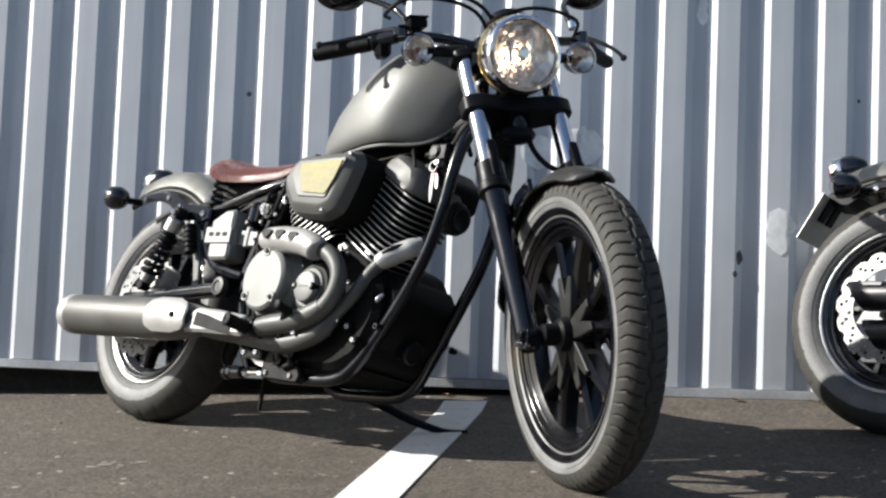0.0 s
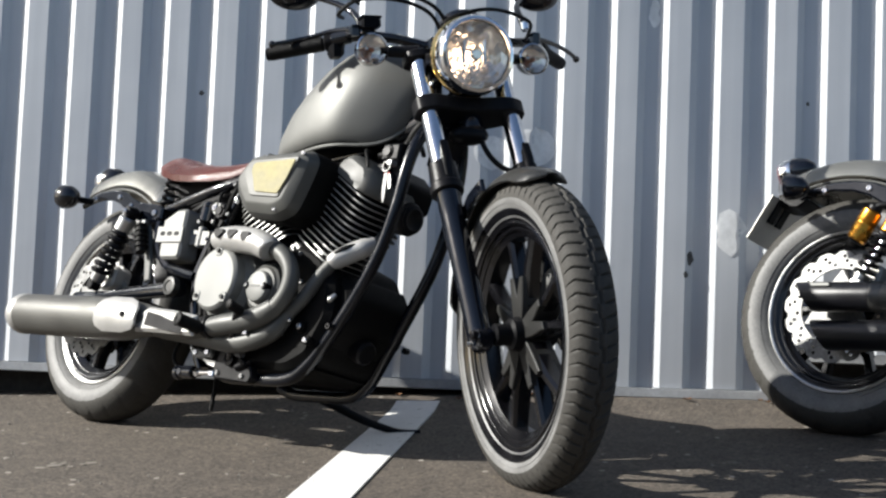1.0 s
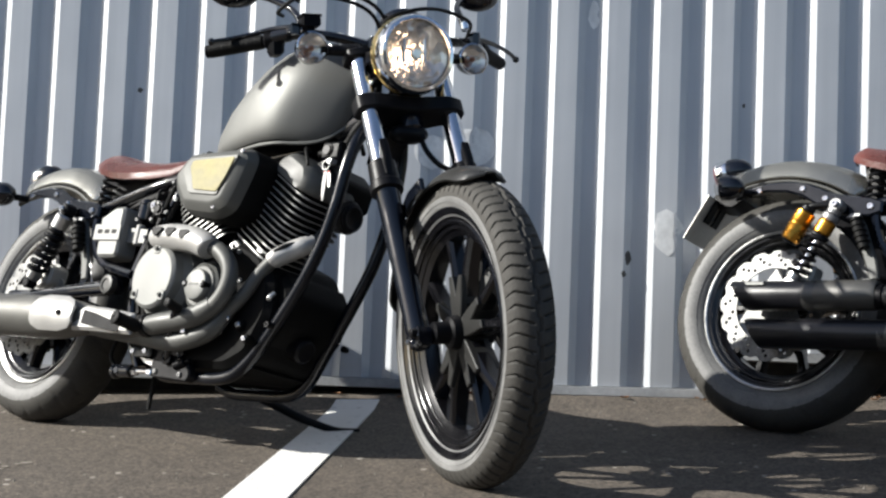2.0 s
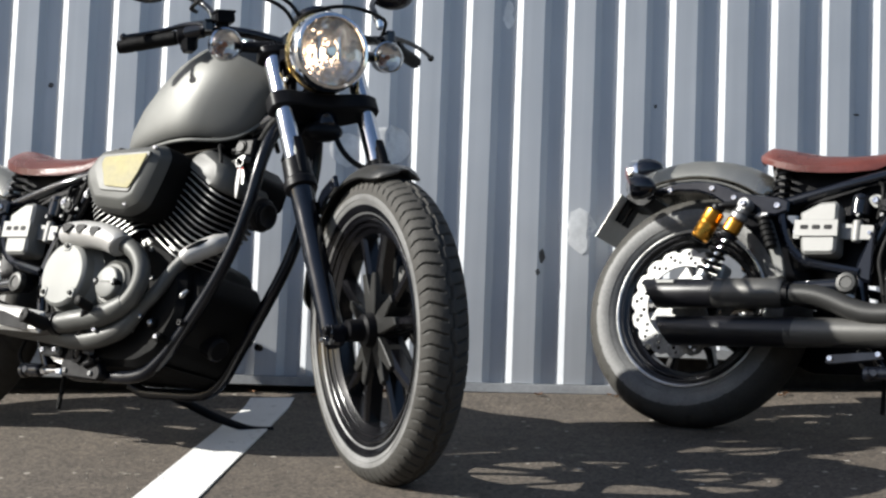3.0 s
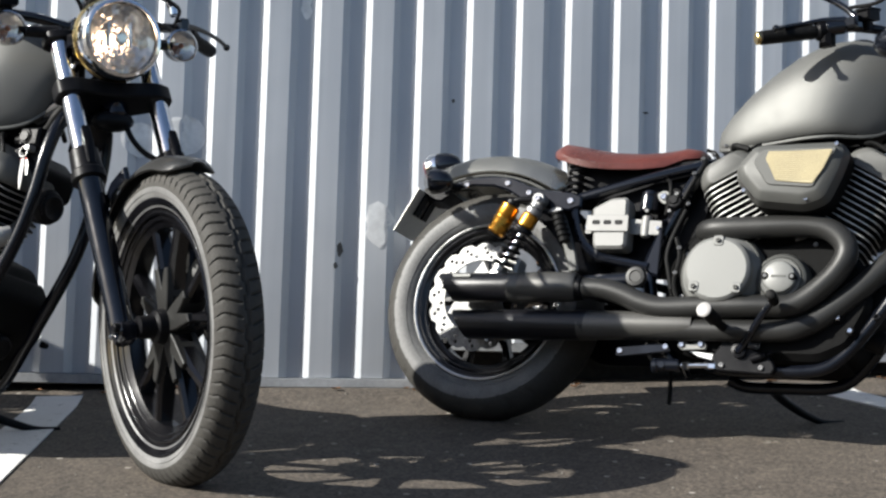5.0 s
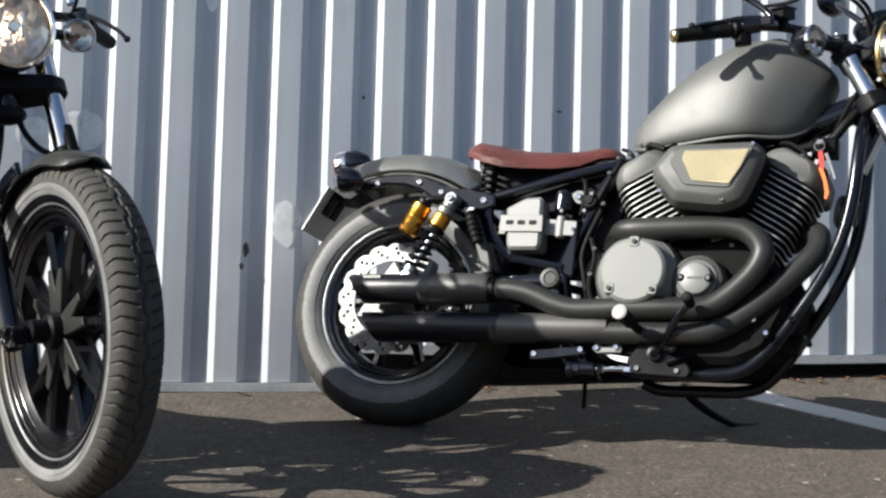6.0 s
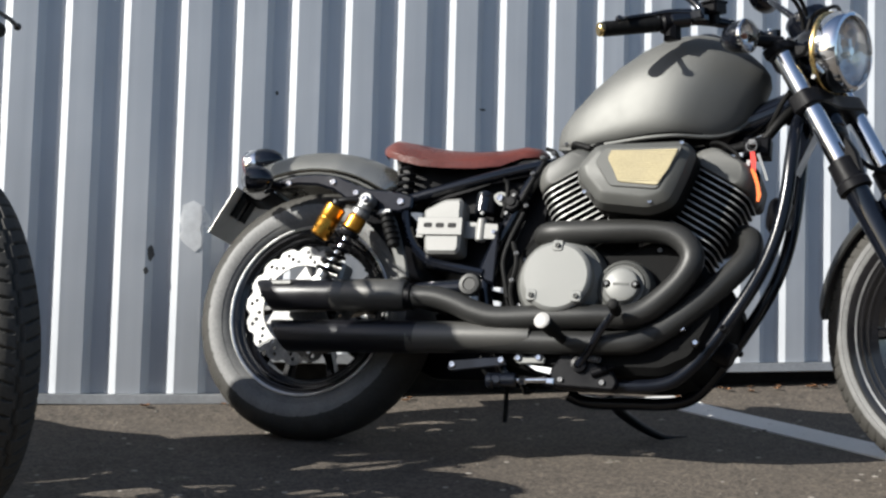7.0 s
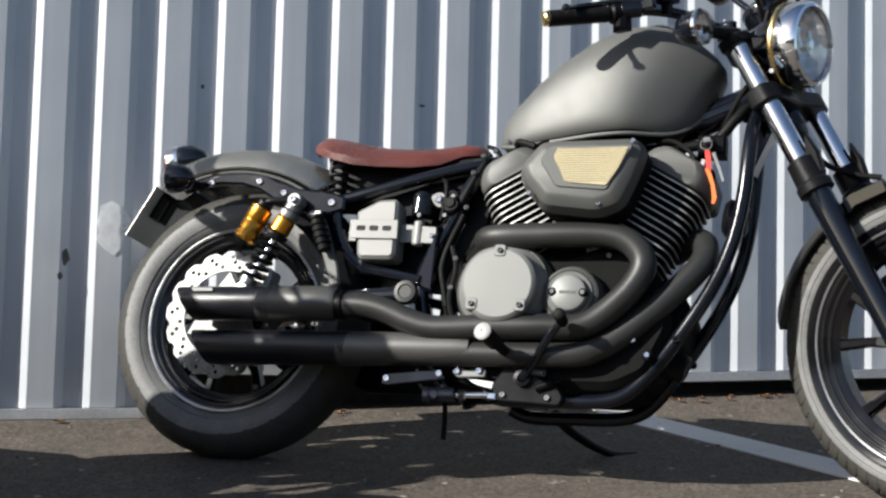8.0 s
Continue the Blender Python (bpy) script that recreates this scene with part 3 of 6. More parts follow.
# ---- loose grit on the asphalt ----
def grit():
    rnd = random.Random(4)
    vs, fs = [], []
    for _ in range(1100):
        x, y = rnd.uniform(-2.4, 3.4), 4.05 - 2.4 * rnd.random() ** 1.3
        s = rnd.uniform(0.0012, 0.0034) * (1.6 if rnd.random() < 0.06 else 1)
        z, k = ground_z(x, y), len(vs)
        for i in range(5):
            a = 2 * math.pi * i / 5 + rnd.uniform(-0.3, 0.3)
            vs.append((x + s * math.cos(a), y + s * math.sin(a), z + 0.0002))
        for i in range(5):
            a = 2 * math.pi * i / 5 + rnd.uniform(-0.3, 0.3)
            vs.append((x + 0.6 * s * math.cos(a), y + 0.6 * s * math.sin(a), z + s * rnd.uniform(0.7, 1.0)))
        fs += [(k + i, k + (i + 1) % 5, k + 5 + (i + 1) % 5, k + 5 + i) for i in range(5)] + [tuple(k + 5 + i for i in range(5))]
    return vs, fs


tagged(part("grit", grit(), material("pale_grit", (0.18, 0.165, 0.145), 0.9, 0.0, 0.3, 90, 0.4, 6), None, "", 20), "pale loose grit scattered over the asphalt", "grit", kind="stuff")


# ---- motorcycles: x ahead, y to the rider's left, z up, from the ground under the rear axle ----
RAKE = radians(29)
STEER_AXIS = V3((-math.sin(RAKE), 0, math.cos(RAKE)))
STEER_FOOT = V3((1.70, 0, 0))
FORK_TOP, FORK_LOW = V3((1.182, 0, 1.000)), V3((1.548, 0, 0.305))
FORK_DIR = (FORK_LOW - FORK_TOP) / np.linalg.norm(FORK_LOW - FORK_TOP)
HEAD = V3((1.252, 0, 0.987))


def moved(geo, by):
    """The shape set off by (x, y, z)."""
    return [(q[0] + by[0], q[1] + by[1], q[2] + by[2]) for q in geo[0]], geo[1]


def turned(geo, degrees):
    """The shape turned about the steering axis."""
    t = radians(degrees)
    q = np.array([tuple(v) for v in geo[0]], float) - STEER_FOOT
    q = q * math.cos(t) + np.cross(STEER_AXIS, q) * math.sin(t) + np.outer(q @ STEER_AXIS, STEER_AXIS) * (1 - math.cos(t))
    return [tuple(v) for v in q + STEER_FOOT], geo[1]


def tyre_shape(cx, cz, radius, half, bead, around, across, pitch, depth=0.006):
    """A tyre with chevron grooves and a wavy centre groove cut into its tread."""
    hr = (radius - bead) / 1.78
    rm = radius - hr
    us = np.linspace(-1, 1, across)
    ang = np.sign(us) * np.abs(us) ** 0.95 * radians(141)
    count = round(2 * math.pi * radius / pitch)
    vs, fs = [], []
    for i in range(around):
        th = 2 * math.pi * i / around
        s = th / (2 * math.pi) * count
        for a in ang:
            y, r = half * math.sin(a) * (1.0 + 0.03 * math.cos(2 * a)), rm + hr * (math.cos(a) if abs(a) > 1.2 else math.cos(a) * 1.0)
            ay = abs(a) / 1.57
            cut = 0.0
            if 0.10 < ay < 0.93:
                off = 0.95 * (ay - 0.10) if ay < 0.55 else 0.95 * 0.45 - 1.05 * (ay - 0.55)
                ph = (s + (0.5 if a > 0 else 0) - off) % 1.0
                wide = 0.085 if ay < 0.75 else 0.06
                cut = max(0.0, 1 - (abs(ph - 0.5) / wide) ** 4)
            wave = 0.055 * math.sin(2 * math.pi * s / 2)
            cut = max(cut, 1 - (abs(a / 1.57 - wave) / 0.045) ** 4 if abs(a / 1.57 - wave) < 0.045 else 0)
            r -= depth * cut
            vs.append((cx + r * math.cos(th), y, cz + r * math.sin(th)))
    n = across
    for i in range(around):
        j = (i + 1) % around
        for k in range(n - 1):
            fs.append((i * n + k, j * n + k, j * n + k + 1, i * n + k + 1))
    return vs, fs


def wheel(thing, front, degrees):
    cx, cz, radius, half, rim = (1.57, 0.331, 0.331, 0.053, 0.240) if front else (0.0, 0.323, 0.323, 0.074, 0.209)
    fix = (lambda g: turned(g, degrees)) if front else (lambda g: g)
    w = new("front_wheel" if front else "rear_wheel")
    w.parent = thing
    c = (cx, 0, cz)
    around, across = (900, 56) if front else (420, 36)
    g = tyre_shape(cx, cz, radius, half, rim + 0.012, around, across, 0.028 if front else 0.075, 0.0055 if front else 0.003)
    flat = [abs(np.interp(k % (across - 1), [0, across - 2], [-1, 1])) for k in range(across - 1)]
    part("tyre", fix(g), [M["rubber"], M["sidewall"]], w, "dusty black rubber tyre with chevron grooves" if front else "wide black rubber tyre, dusty on its wall", 32,
         lambda p: 1 if flat[p.index % (across - 1)] > (0.60 if front else 0.58) else 0)
    hr = (radius - rim - 0.012) / 1.78
    for a in ((1.76, 2.02) if front else (2.02,)):
        y, r = half * math.sin(a) * (1 + 0.03 * math.cos(2 * a)), radius - hr + hr * math.cos(a)
        for s in (-1, 1):
            part("sidewall_ridge", fix(lathe([(s * (y - 0.003), r - 0.0016), (s * (y + 0.0012), r), (s * (y - 0.003), r + 0.0030)], c, (0, 1, 0), 72, True)), M["sidewall"], w)
    hw = half * 0.62
    prof = [(-hw - 0.006, rim + 0.013), (-hw, rim + 0.014), (-hw + 0.006, rim), (-hw * 0.5, rim - 0.022), (hw * 0.5, rim - 0.022), (hw - 0.006, rim), (hw, rim + 0.014), (hw + 0.006, rim + 0.013),
            (hw + 0.002, rim - 0.006), (hw * 0.55, rim - 0.034), (-hw * 0.55, rim - 0.034), (-hw - 0.002, rim - 0.006)]
    r = part("rim", fix(lathe(prof, c, (0, 1, 0), 72, True)), M["rim_black"], w, "gloss black cast rim", 30)
    lip = lathe([(-hw - 0.0070, rim + 0.0070), (-hw - 0.0088, rim + 0.0110), (-hw - 0.0078, rim + 0.0140), (-hw - 0.005, rim + 0.0142), (-hw - 0.005, rim + 0.0070)], c, (0, 1, 0), 72, True)
    part("rim_edge", fix(lip), M["bolt"] if front else M["steel"], r, "dull rim edge" if front else "bright machined rim edge")
    if front:
        for s in (-1, 1):
            part("rim_flange", fix(lathe([(s * 0.0380, 0.244), (s * 0.0410, 0.250), (s * 0.0478, 0.262), (s * 0.0484, 0.2665), (s * 0.0455, 0.2665), (s * 0.0360, 0.246)], c, (0, 1, 0), 72, True)), M["rim_black"], r)
    for rr, yy in ((rim - 0.004, hw + 0.0035), (rim - 0.016, hw * 0.86)):
        part("rim_step", fix(lathe([(-yy, rr - 0.0045), (-yy - 0.0028, rr - 0.001), (-yy - 0.0028, rr + 0.002), (-yy, rr + 0.0045), (-yy + 0.004, rr)], c, (0, 1, 0), 72, True)), M["rim_black"], r)
    hub = lathe([(-0.084, 0.016), (-0.082, 0.023), (-0.050, 0.025), (-0.046, 0.034), (-0.02, 0.040), (0.02, 0.040), (0.042, 0.038), (0.045, 0.028), (0.055, 0.024)], c, (0, 1, 0), 32)
    part("hub", fix(hub), M["satin"], w, "", 30)
    rin = rim - 0.026
    for k in range(5):
        for s in (-1, 1):
            a0 = 2 * math.pi * k / 5 + 0.35
            pts = []
            for q, ang, wd in ((0.045, s * 0.22, 0.015), (0.075, s * 0.20, 0.013), (0.14, s * 0.22, 0.010), (rin, s * 0.27, 0.013)):
                pts.append((q, a0 + ang, wd))
            rings = []
            for q, ang, wd in pts:
                ca, sa = math.cos(ang), math.sin(ang)
                th = 0.017 + 0.006 * (0.24 - q) / 0.2
                ring = []
                for y, t in ((-th, -wd * 0.55), (-th, wd * 0.55), (-th * 0.6, wd), (th * 0.6, wd), (th, wd * 0.55), (th, -wd * 0.55), (th * 0.6, -wd), (-th * 0.6, -wd)):
                    ring.append((cx + q * ca - t * sa, y, cz + q * sa + t * ca))
                rings.append(ring)
            part("spoke", fix(loft(rings)), M["rim_black"], w, "", 25)
    # webs that tie each pair of spokes at the hub
    for k in range(5):
        a0 = 2 * math.pi * k / 5 + 0.35
        poly = [(cx + q * math.cos(a0 + t), cz + q * math.sin(a0 + t)) for q, t in ((0.036, -0.62), (0.070, -0.40), (0.125, -0.27), (0.122, -0.14), (0.078, 0), (0.122, 0.14), (0.125, 0.27), (0.070, 0.40), (0.036, 0.62))]
        part("hub_web", fix(prism(poly, -0.0285, 0.0285, 0.002)), M["pipe"] if front else M["rim_black"], w, "", 25)
    part("axle_nut", fix(rod((cx, -0.135 if front else -0.15, cz), (cx, 0.135, cz), 0.010, 12)), M["satin"], w)
    if front:
        part("brake_disc", fix(wave_disc(cx, cz, 0.072, 0.149, 0.105)), M["disc"], w, "bright drilled wave brake disc", 30)
    else:
        part("brake_disc", wave_disc(cx, cz, -0.098, 0.152, 0.104), M["disc"], w, "bright drilled wave brake disc", 30)
        part("disc_carrier", prism([(cx + 0.104 * math.cos(t) * (1 if i % 2 else 0.62), cz + 0.104 * math.sin(t) * (1 if i % 2 else 0.62)) for i, t in enumerate(np.arange(12) * math.pi / 6)], -0.100, -0.090, 0.002), M["disc"], w, "star-shaped disc carrier", 25)
    return w


def wave_disc(cx, cz, y, r1, r0, thick=0.005):
    """A brake disc with a wavy edge and drilled holes."""
    bm = bmesh.new()
    n = 144

    def ring(pts):
        vs = [bm.verts.new((p[0], y, p[1])) for p in pts]
        for i in range(len(vs)):
            bm.edges.new((vs[i - 1], vs[i]))

    ring([(cx + (r1 - 0.010 * (0.5 - 0.5 * math.cos(16 * 2 * math.pi * i / n)) ** 3) * math.cos(2 * math.pi * i / n), cz + (r1 - 0.010 * (0.5 - 0.5 * math.cos(16 * 2 * math.pi * i / n)) ** 3) * math.sin(2 * math.pi * i / n)) for i in range(n)])
    ring([(cx + r0 * math.cos(2 * math.pi * i / 72), cz + r0 * math.sin(2 * math.pi * i / 72)) for i in range(72)])
    for k in range(16):
        for rr, da in ((0.22, 0.00), (0.44, 0.13), (0.70, -0.196)):
            a = 2 * math.pi * (k + 0.5) / 16 + da
            q = r0 + (r1 - r0) * rr
            hx, hz = cx + q * math.cos(a), cz + q * math.sin(a)
            ring([(hx + 0.0052 * math.cos(t), hz + 0.0052 * math.sin(t)) for t in np.arange(8) * math.pi / 4])
    bmesh.ops.triangle_fill(bm, use_beauty=True, use_dissolve=False, edges=bm.edges[:])
    g = bmesh.ops.extrude_face_region(bm, geom=bm.faces[:])
    bmesh.ops.translate(bm, verts=[v for v in g["geom"] if isinstance(v, bmesh.types.BMVert)], vec=(0, thick, 0))
    bm.verts.index_update()
    out = [tuple(v.co) for v in bm.verts], [tuple(v.index for v in f.verts) for f in bm.faces]
    bm.free()
    return out


def tank_rings():
    """The peanut tank: rings along x, drop-shaped, with a flat bottom seam; the nose is cut back towards its foot."""
    #      x      top    bottom  half
    st = [(0.606, 0.796, 0.768, 0.018), (0.616, 0.818, 0.754, 0.042), (0.645, 0.858, 0.744, 0.070), (0.695, 0.912, 0.740, 0.097), (0.755, 0.964, 0.741, 0.118), (0.815, 1.006, 0.744, 0.133),
          (0.870, 1.032, 0.746, 0.142), (0.915, 1.042, 0.748, 0.144), (0.950, 1.043, 0.750, 0.141), (0.980, 1.039, 0.752, 0.133), (1.005, 1.032, 0.754, 0.121), (1.028, 1.022, 0.757, 0.106),
          (1.050, 1.008, 0.762, 0.090), (1.072, 0.990, 0.772, 0.073), (1.094, 0.970, 0.790, 0.055), (1.112, 0.946, 0.816, 0.036), (1.124, 0.920, 0.846, 0.015)]
    rings = []
    for x, zt, zb, h in st:
        zc = zb + (zt - zb) * 0.36
        back = 0.055 * min(max((x - 0.80) / 0.20, 0), 1)
        ring = []
        for k in range(40):
            a = 2 * math.pi * k / 40
            c, s = math.cos(a), math.sin(a)
            e = 0.74 if s > 0 else 0.30
            y = h * math.copysign(abs(c) ** e, c)
            z = zc + ((zt - zc) * abs(s) ** 0.92 if s > 0 else -(zc - zb) * abs(s) ** 0.62)
            low = min(max((zc + 0.10 - z) / 0.20, 0), 1)
            ring.append((x - back * low * low * (3 - 2 * low), y, z))
        rings.append(ring)
    return rings


def seat_shape():
    #      x      z      half   sag
    st = [(0.158, 0.770, 0.030), (0.166, 0.780, 0.080), (0.190, 0.789, 0.112), (0.230, 0.781, 0.128), (0.290, 0.768, 0.132), (0.350, 0.758, 0.124), (0.420, 0.757, 0.104), (0.480, 0.764, 0.082), (0.530, 0.773, 0.066), (0.565, 0.768, 0.052), (0.580, 0.758, 0.030)]
    rings = []
    for x, z, h in st:
        ring = []
        skirt = float(np.interp(x, [0.158, 0.19, 0.26, 0.36, 0.48, 0.58], [0.030, 0.060, 0.076, 0.062, 0.052, 0.026]))
        n = 12
        for k in range(n + 1):
            u = -1 + 2 * k / n
            ring.append((x, h * u, z - skirt * abs(u) ** 2.6 - 0.006 * (1 - u * u)))
        for k in range(n + 1):
            u = 1 - 2 * k / n
            ring.append((x, h * u * 0.97, z - min(skirt * 0.4, 0.022) - 0.92 * skirt * abs(u) ** 2.6))
        rings.append(ring)
    return loft(rings)


def arc_fender(cx, cz, r, a0, a1, half, drop, steps, thick=0.003, flare=0.0, taper=0.0, power=3.2):
    """A mudguard: a curved channel swept round the axle."""
    rings = []
    for i in range(steps + 1):
        t = i / steps
        a = radians(a0 + (a1 - a0) * t)
        ease = 1 - taper * max(0, 1 - min(t, 1 - t) / 0.08) ** 2
        ring = []
        n = 14
        for k in range(n + 1):
            u = -1 + 2 * k / n
            ring.append((u * half * ease, r - drop * ease * (abs(u) ** power if power else 1 - max(1 - abs(0.99 * u) ** 2.7, 0) ** (1 / 2.7)) + flare * max(0, abs(u) - 0.92)))
        inner = [(y * (1 - thick / half), q - thick) for y, q in ring][::-1]
        rings.append([(cx + q * math.cos(a), y, cz + q * math.sin(a)) for y, q in ring + inner])
    return loft(rings)


def lamp_bowl(at, axis, r1, front, back, n, m, seed):
    """A parabolic reflector made of slightly uneven flat facets, with the thickness of its shell."""
    rnd = random.Random(seed)
    a = V3(axis) / np.linalg.norm(axis)
    u = np.cross(a, (0, 0, 1))
    u /= np.linalg.norm(u)
    w = np.cross(a, u)
    vs = []
    for sheet_ in (0, 1):
        for i in range(m + 1):
            q = 0.12 + 0.88 * i / m
            for k in range(n):
                t = 2 * math.pi * (k + 0.5 * (i % 2)) / n
                d = back + (front - back) * q * q - 0.002 * sheet_ + (rnd.uniform(-1, 1) * 0.0022 * r1 / 0.08 if 0 < i < m else 0)
                vs.append(V3(at) + a * d + r1 * q * (math.cos(t) * u + math.sin(t) * w))
    fs, o = [], (m + 1) * n
    for i in range(m):
        for k in range(n):
            f = (i * n + k, i * n + (k + 1) % n, (i + 1) * n + (k + 1) % n, (i + 1) * n + k)
            fs += [f, tuple(o + v for v in f[::-1])]
    fs += [tuple(range(n)), tuple(o + v for v in range(n - 1, -1, -1))]
    fs += [(m * n + k, m * n + (k + 1) % n, o + m * n + (k + 1) % n, o + m * n + k) for k in range(n)]
    return vs, fs


def bolt(parent, at, r=0.007, axis=(0, -1, 0), mat=None, deep=0.006, fix=None):
    r *= 0.72
    g = lathe([(0, r), (deep * 0.6, r), (deep, r * 0.78), (deep, r * 0.45), (deep * 0.5, r * 0.42), (deep * 0.5, 0.0001)], at, axis, 12)
    return part("bolt", fix(g) if fix else g, mat or M["bolt"], parent, "", 30)


def cylinder_fins(thing, lean):
    """One engine cylinder with its cooling fins and its rocker cover; lean in degrees, ahead positive."""
    base = V3((0.862 if lean > 0 else 0.838, -0.050, 0.370))
    d = V3((math.sin(radians(lean)), 0, math.cos(radians(lean))))
    e = V3((d[2], 0, -d[0]))
    cyl = new("cylinder")
    cyl.parent = thing
    part("barrel", rod(base + d * 0.08, base + d * 0.33, 0.066, 28), M["crank"], cyl)
    fin = None
    for k in range(13):
        q = base + d * (0.135 + 0.0150 * k)
        w, h = (0.086, 0.084) if k < 7 else (0.090 - 0.001 * (k - 7), 0.088)
        outline = rounded([(-w, -h), (w, -h), (w, h), (-w, h)], 0.045, 5)
        rings = []
        for off, grow in ((-0.0026, -0.002), (-0.0018, 0), (0.0018, 0), (0.0026, -0.002)):
            rings.append([tuple(q + d * off + e * (u[0] * (1 + grow / w)) + V3((0, 1, 0)) * (u[1] * (1 + grow / h))) for u in outline])
        n = len(outline)
        part("cooling_fin", loft(rings), [M["crank"], M["fin"]], cyl, "black cooling fin with polished edge" if not k else "", 50, lambda p: 1 if len(p.vertices) == 4 and n <= p.index < 2 * n else 0)
    q0 = base + d * 0.322
    prof = rounded([(-0.082, 0.0), (0.082, 0.0), (0.080, 0.034), (0.052, 0.062), (-0.052, 0.062), (-0.080, 0.034)], 0.018, 4)
    y = 0.094
    rings = []
    for yy, sc in ((-y, 0.60), (-y + 0.006, 0.74), (-y + 0.018, 0.88), (-y + 0.030, 0.97), (-y + 0.045, 1.0), (y - 0.045, 1.0), (y - 0.028, 0.95), (y - 0.014, 0.84), (y, 0.5)):
        rings.append([tuple(q0 + e * (p[0] * sc) + d * (p[1] * (0.5 + 0.5 * sc)) + V3((0, yy, 0))) for p in prof])
    part("rocker_cover", loft(rings), M["rocker"], cyl, "gunmetal rocker cover", 30)
    # pushrod base casting
    part("cylinder_foot", prism([tuple((base + d * 0.07 + e * a)[[0, 2]]) for a in (-0.08, 0.08)] + [tuple((base + d * 0.135 + e * a)[[0, 2]]) for a in (0.085, -0.085)], -0.11, 0.11, 0.006), M["crank"], cyl)
    return cyl


def motorcycle(kind, m, degrees, label):
    first = kind == "a"
    thing = new("motorcycle")
    thing.matrix_world = m
    tagged(thing, label, "motorcycle", "parked motorcycles")
    S = lambda g: turned(g, degrees)
    wheel(thing, True, degrees)
    wheel(thing, False, degrees)

    # -- frame --
    frame_ = new("frame")
    frame_.parent = thing
    for s in (-1, 1):
        part("seat_rail", tube([(0.20, s * 0.094, 0.588), (0.268, s * 0.102, 0.602), (0.42, s * 0.101, 0.646), (0.56, s * 0.077, 0.691), (0.64, s * 0.056, 0.712), (0.80, s * 0.045, 0.735), (0.98, s * 0.035, 0.765)], 0.0145, 10), M["black"], frame_, "gloss black frame tube")
        part("rear_down_tube", tube([(0.600, s * 0.068, 0.705), (0.565, s * 0.092, 0.632), (0.540, s * 0.096, 0.570), (0.520, s * 0.098, 0.522), (0.496, s * 0.101, 0.465), (0.482, s * 0.104, 0.415), (0.490, s * 0.105, 0.35), (0.52, s * 0.10, 0.25), (0.56, s * 0.09, 0.17)], 0.0175, 12), M["black"], frame_)
        w = 0.034 if s > 0 else 0.0
        part("down_tube", tube([(1.192, s * 0.034, 0.840), (1.184, s * 0.085 - w * 0.7, 0.775), (1.180, s * 0.106 - w, 0.700), (1.172, s * 0.108 - w, 0.60), (1.152, s * 0.108 - w, 0.50), (1.112, s * 0.108 - w, 0.400), (1.036, s * 0.106 - w * 0.5, 0.275), (0.974, s * 0.108, 0.196), (0.915, s * 0.11, 0.165), (0.80, s * 0.112, 0.158), (0.70, s * 0.112, 0.156), (0.655, s * 0.100, 0.170)], 0.0155, 12), M["frame"], frame_)
        part("lower_stay", tube([(0.262, s * 0.12, 0.575), (0.272, s * 0.122, 0.53), (0.293, s * 0.122, 0.482), (0.338, s * 0.12, 0.440), (0.40, s * 0.12, 0.424), (0.485, s * 0.125, 0.408)], 0.0125, 8), M["black"], frame_)
    for s in (-1, 1):
        # grey paint here stands for sky and wall mirrored in gloss black
        part("frame_plate", strip([(0.212, 0.565), (0.232, 0.530), (0.252, 0.480), (0.270, 0.435), (0.284, 0.390)], [0.013, 0.014, 0.015, 0.015, 0.013], s * 0.122, s * 0.134, 0.004), M["grey"], frame_, "" if s > 0 else "frame plate, grey for reflections on gloss black")
        part("pivot_gusset", prism(rounded([(0.506, 0.527), (0.516, 0.541), (0.517, 0.461), (0.517, 0.380), (0.490, 0.388), (0.467, 0.405)], 0.006), s * 0.108, s * 0.128, 0.007), M["black"], frame_, "" if s > 0 else "gloss black gusset at the swingarm pivot")
    part("head_tube", rod(V3((1.168, 0, 0.985)), V3((1.262, 0, 0.800)), 0.032, 20), M["black"], frame_)
    part("backbone", tube([(1.19, 0, 0.88), (1.0, 0, 0.80), (0.8, 0, 0.755), (0.62, 0, 0.70)], 0.035, 12), M["black"], frame_)
    gus = prism([(1.175, 0.84), (1.225, 0.80), (1.185, 0.70), (1.165, 0.72)], -0.035, 0.035, 0.003)
    part("head_gusset", gus, M["black"], frame_)
    for z in (0.845, 0.815):
        bolt(frame_, (1.200, -0.04, z), 0.008, mat=M["chrome"])
    for s in (-1, 1):
        bolt(frame_, (1.056, s * 0.123, 0.296), 0.012, (0, s, 0), M["satin"], 0.016)

    # -- tank --
    # faces that look down are painted black in place of shade
    tank = part("fuel_tank", loft(tank_rings()), [M["tank"], M["plastic"]], thing, "matte grey steel fuel tank, underside blackened for shade", 60, lambda p: 1 if p.normal.z < -0.75 else 0)
    for k in (27, 33):
        part("tank_seam", tube([ring[k] for ring in tank_rings()[1:-1]], 0.0055, 8, 3), M["tank"], tank)
    part("filler_cap", lathe([(0, 0.040), (0.010, 0.040), (0.016, 0.034), (0.018, 0.012), (0.018, 0.0001)], (0.955, 0, 1.034), (-0.05, 0, 1), 28), M["black"], tank, "black fuel filler cap")

    # -- seat --
    seat = part("seat", seat_shape(), M["leather"], thing, "oxblood leather solo saddle", 50)
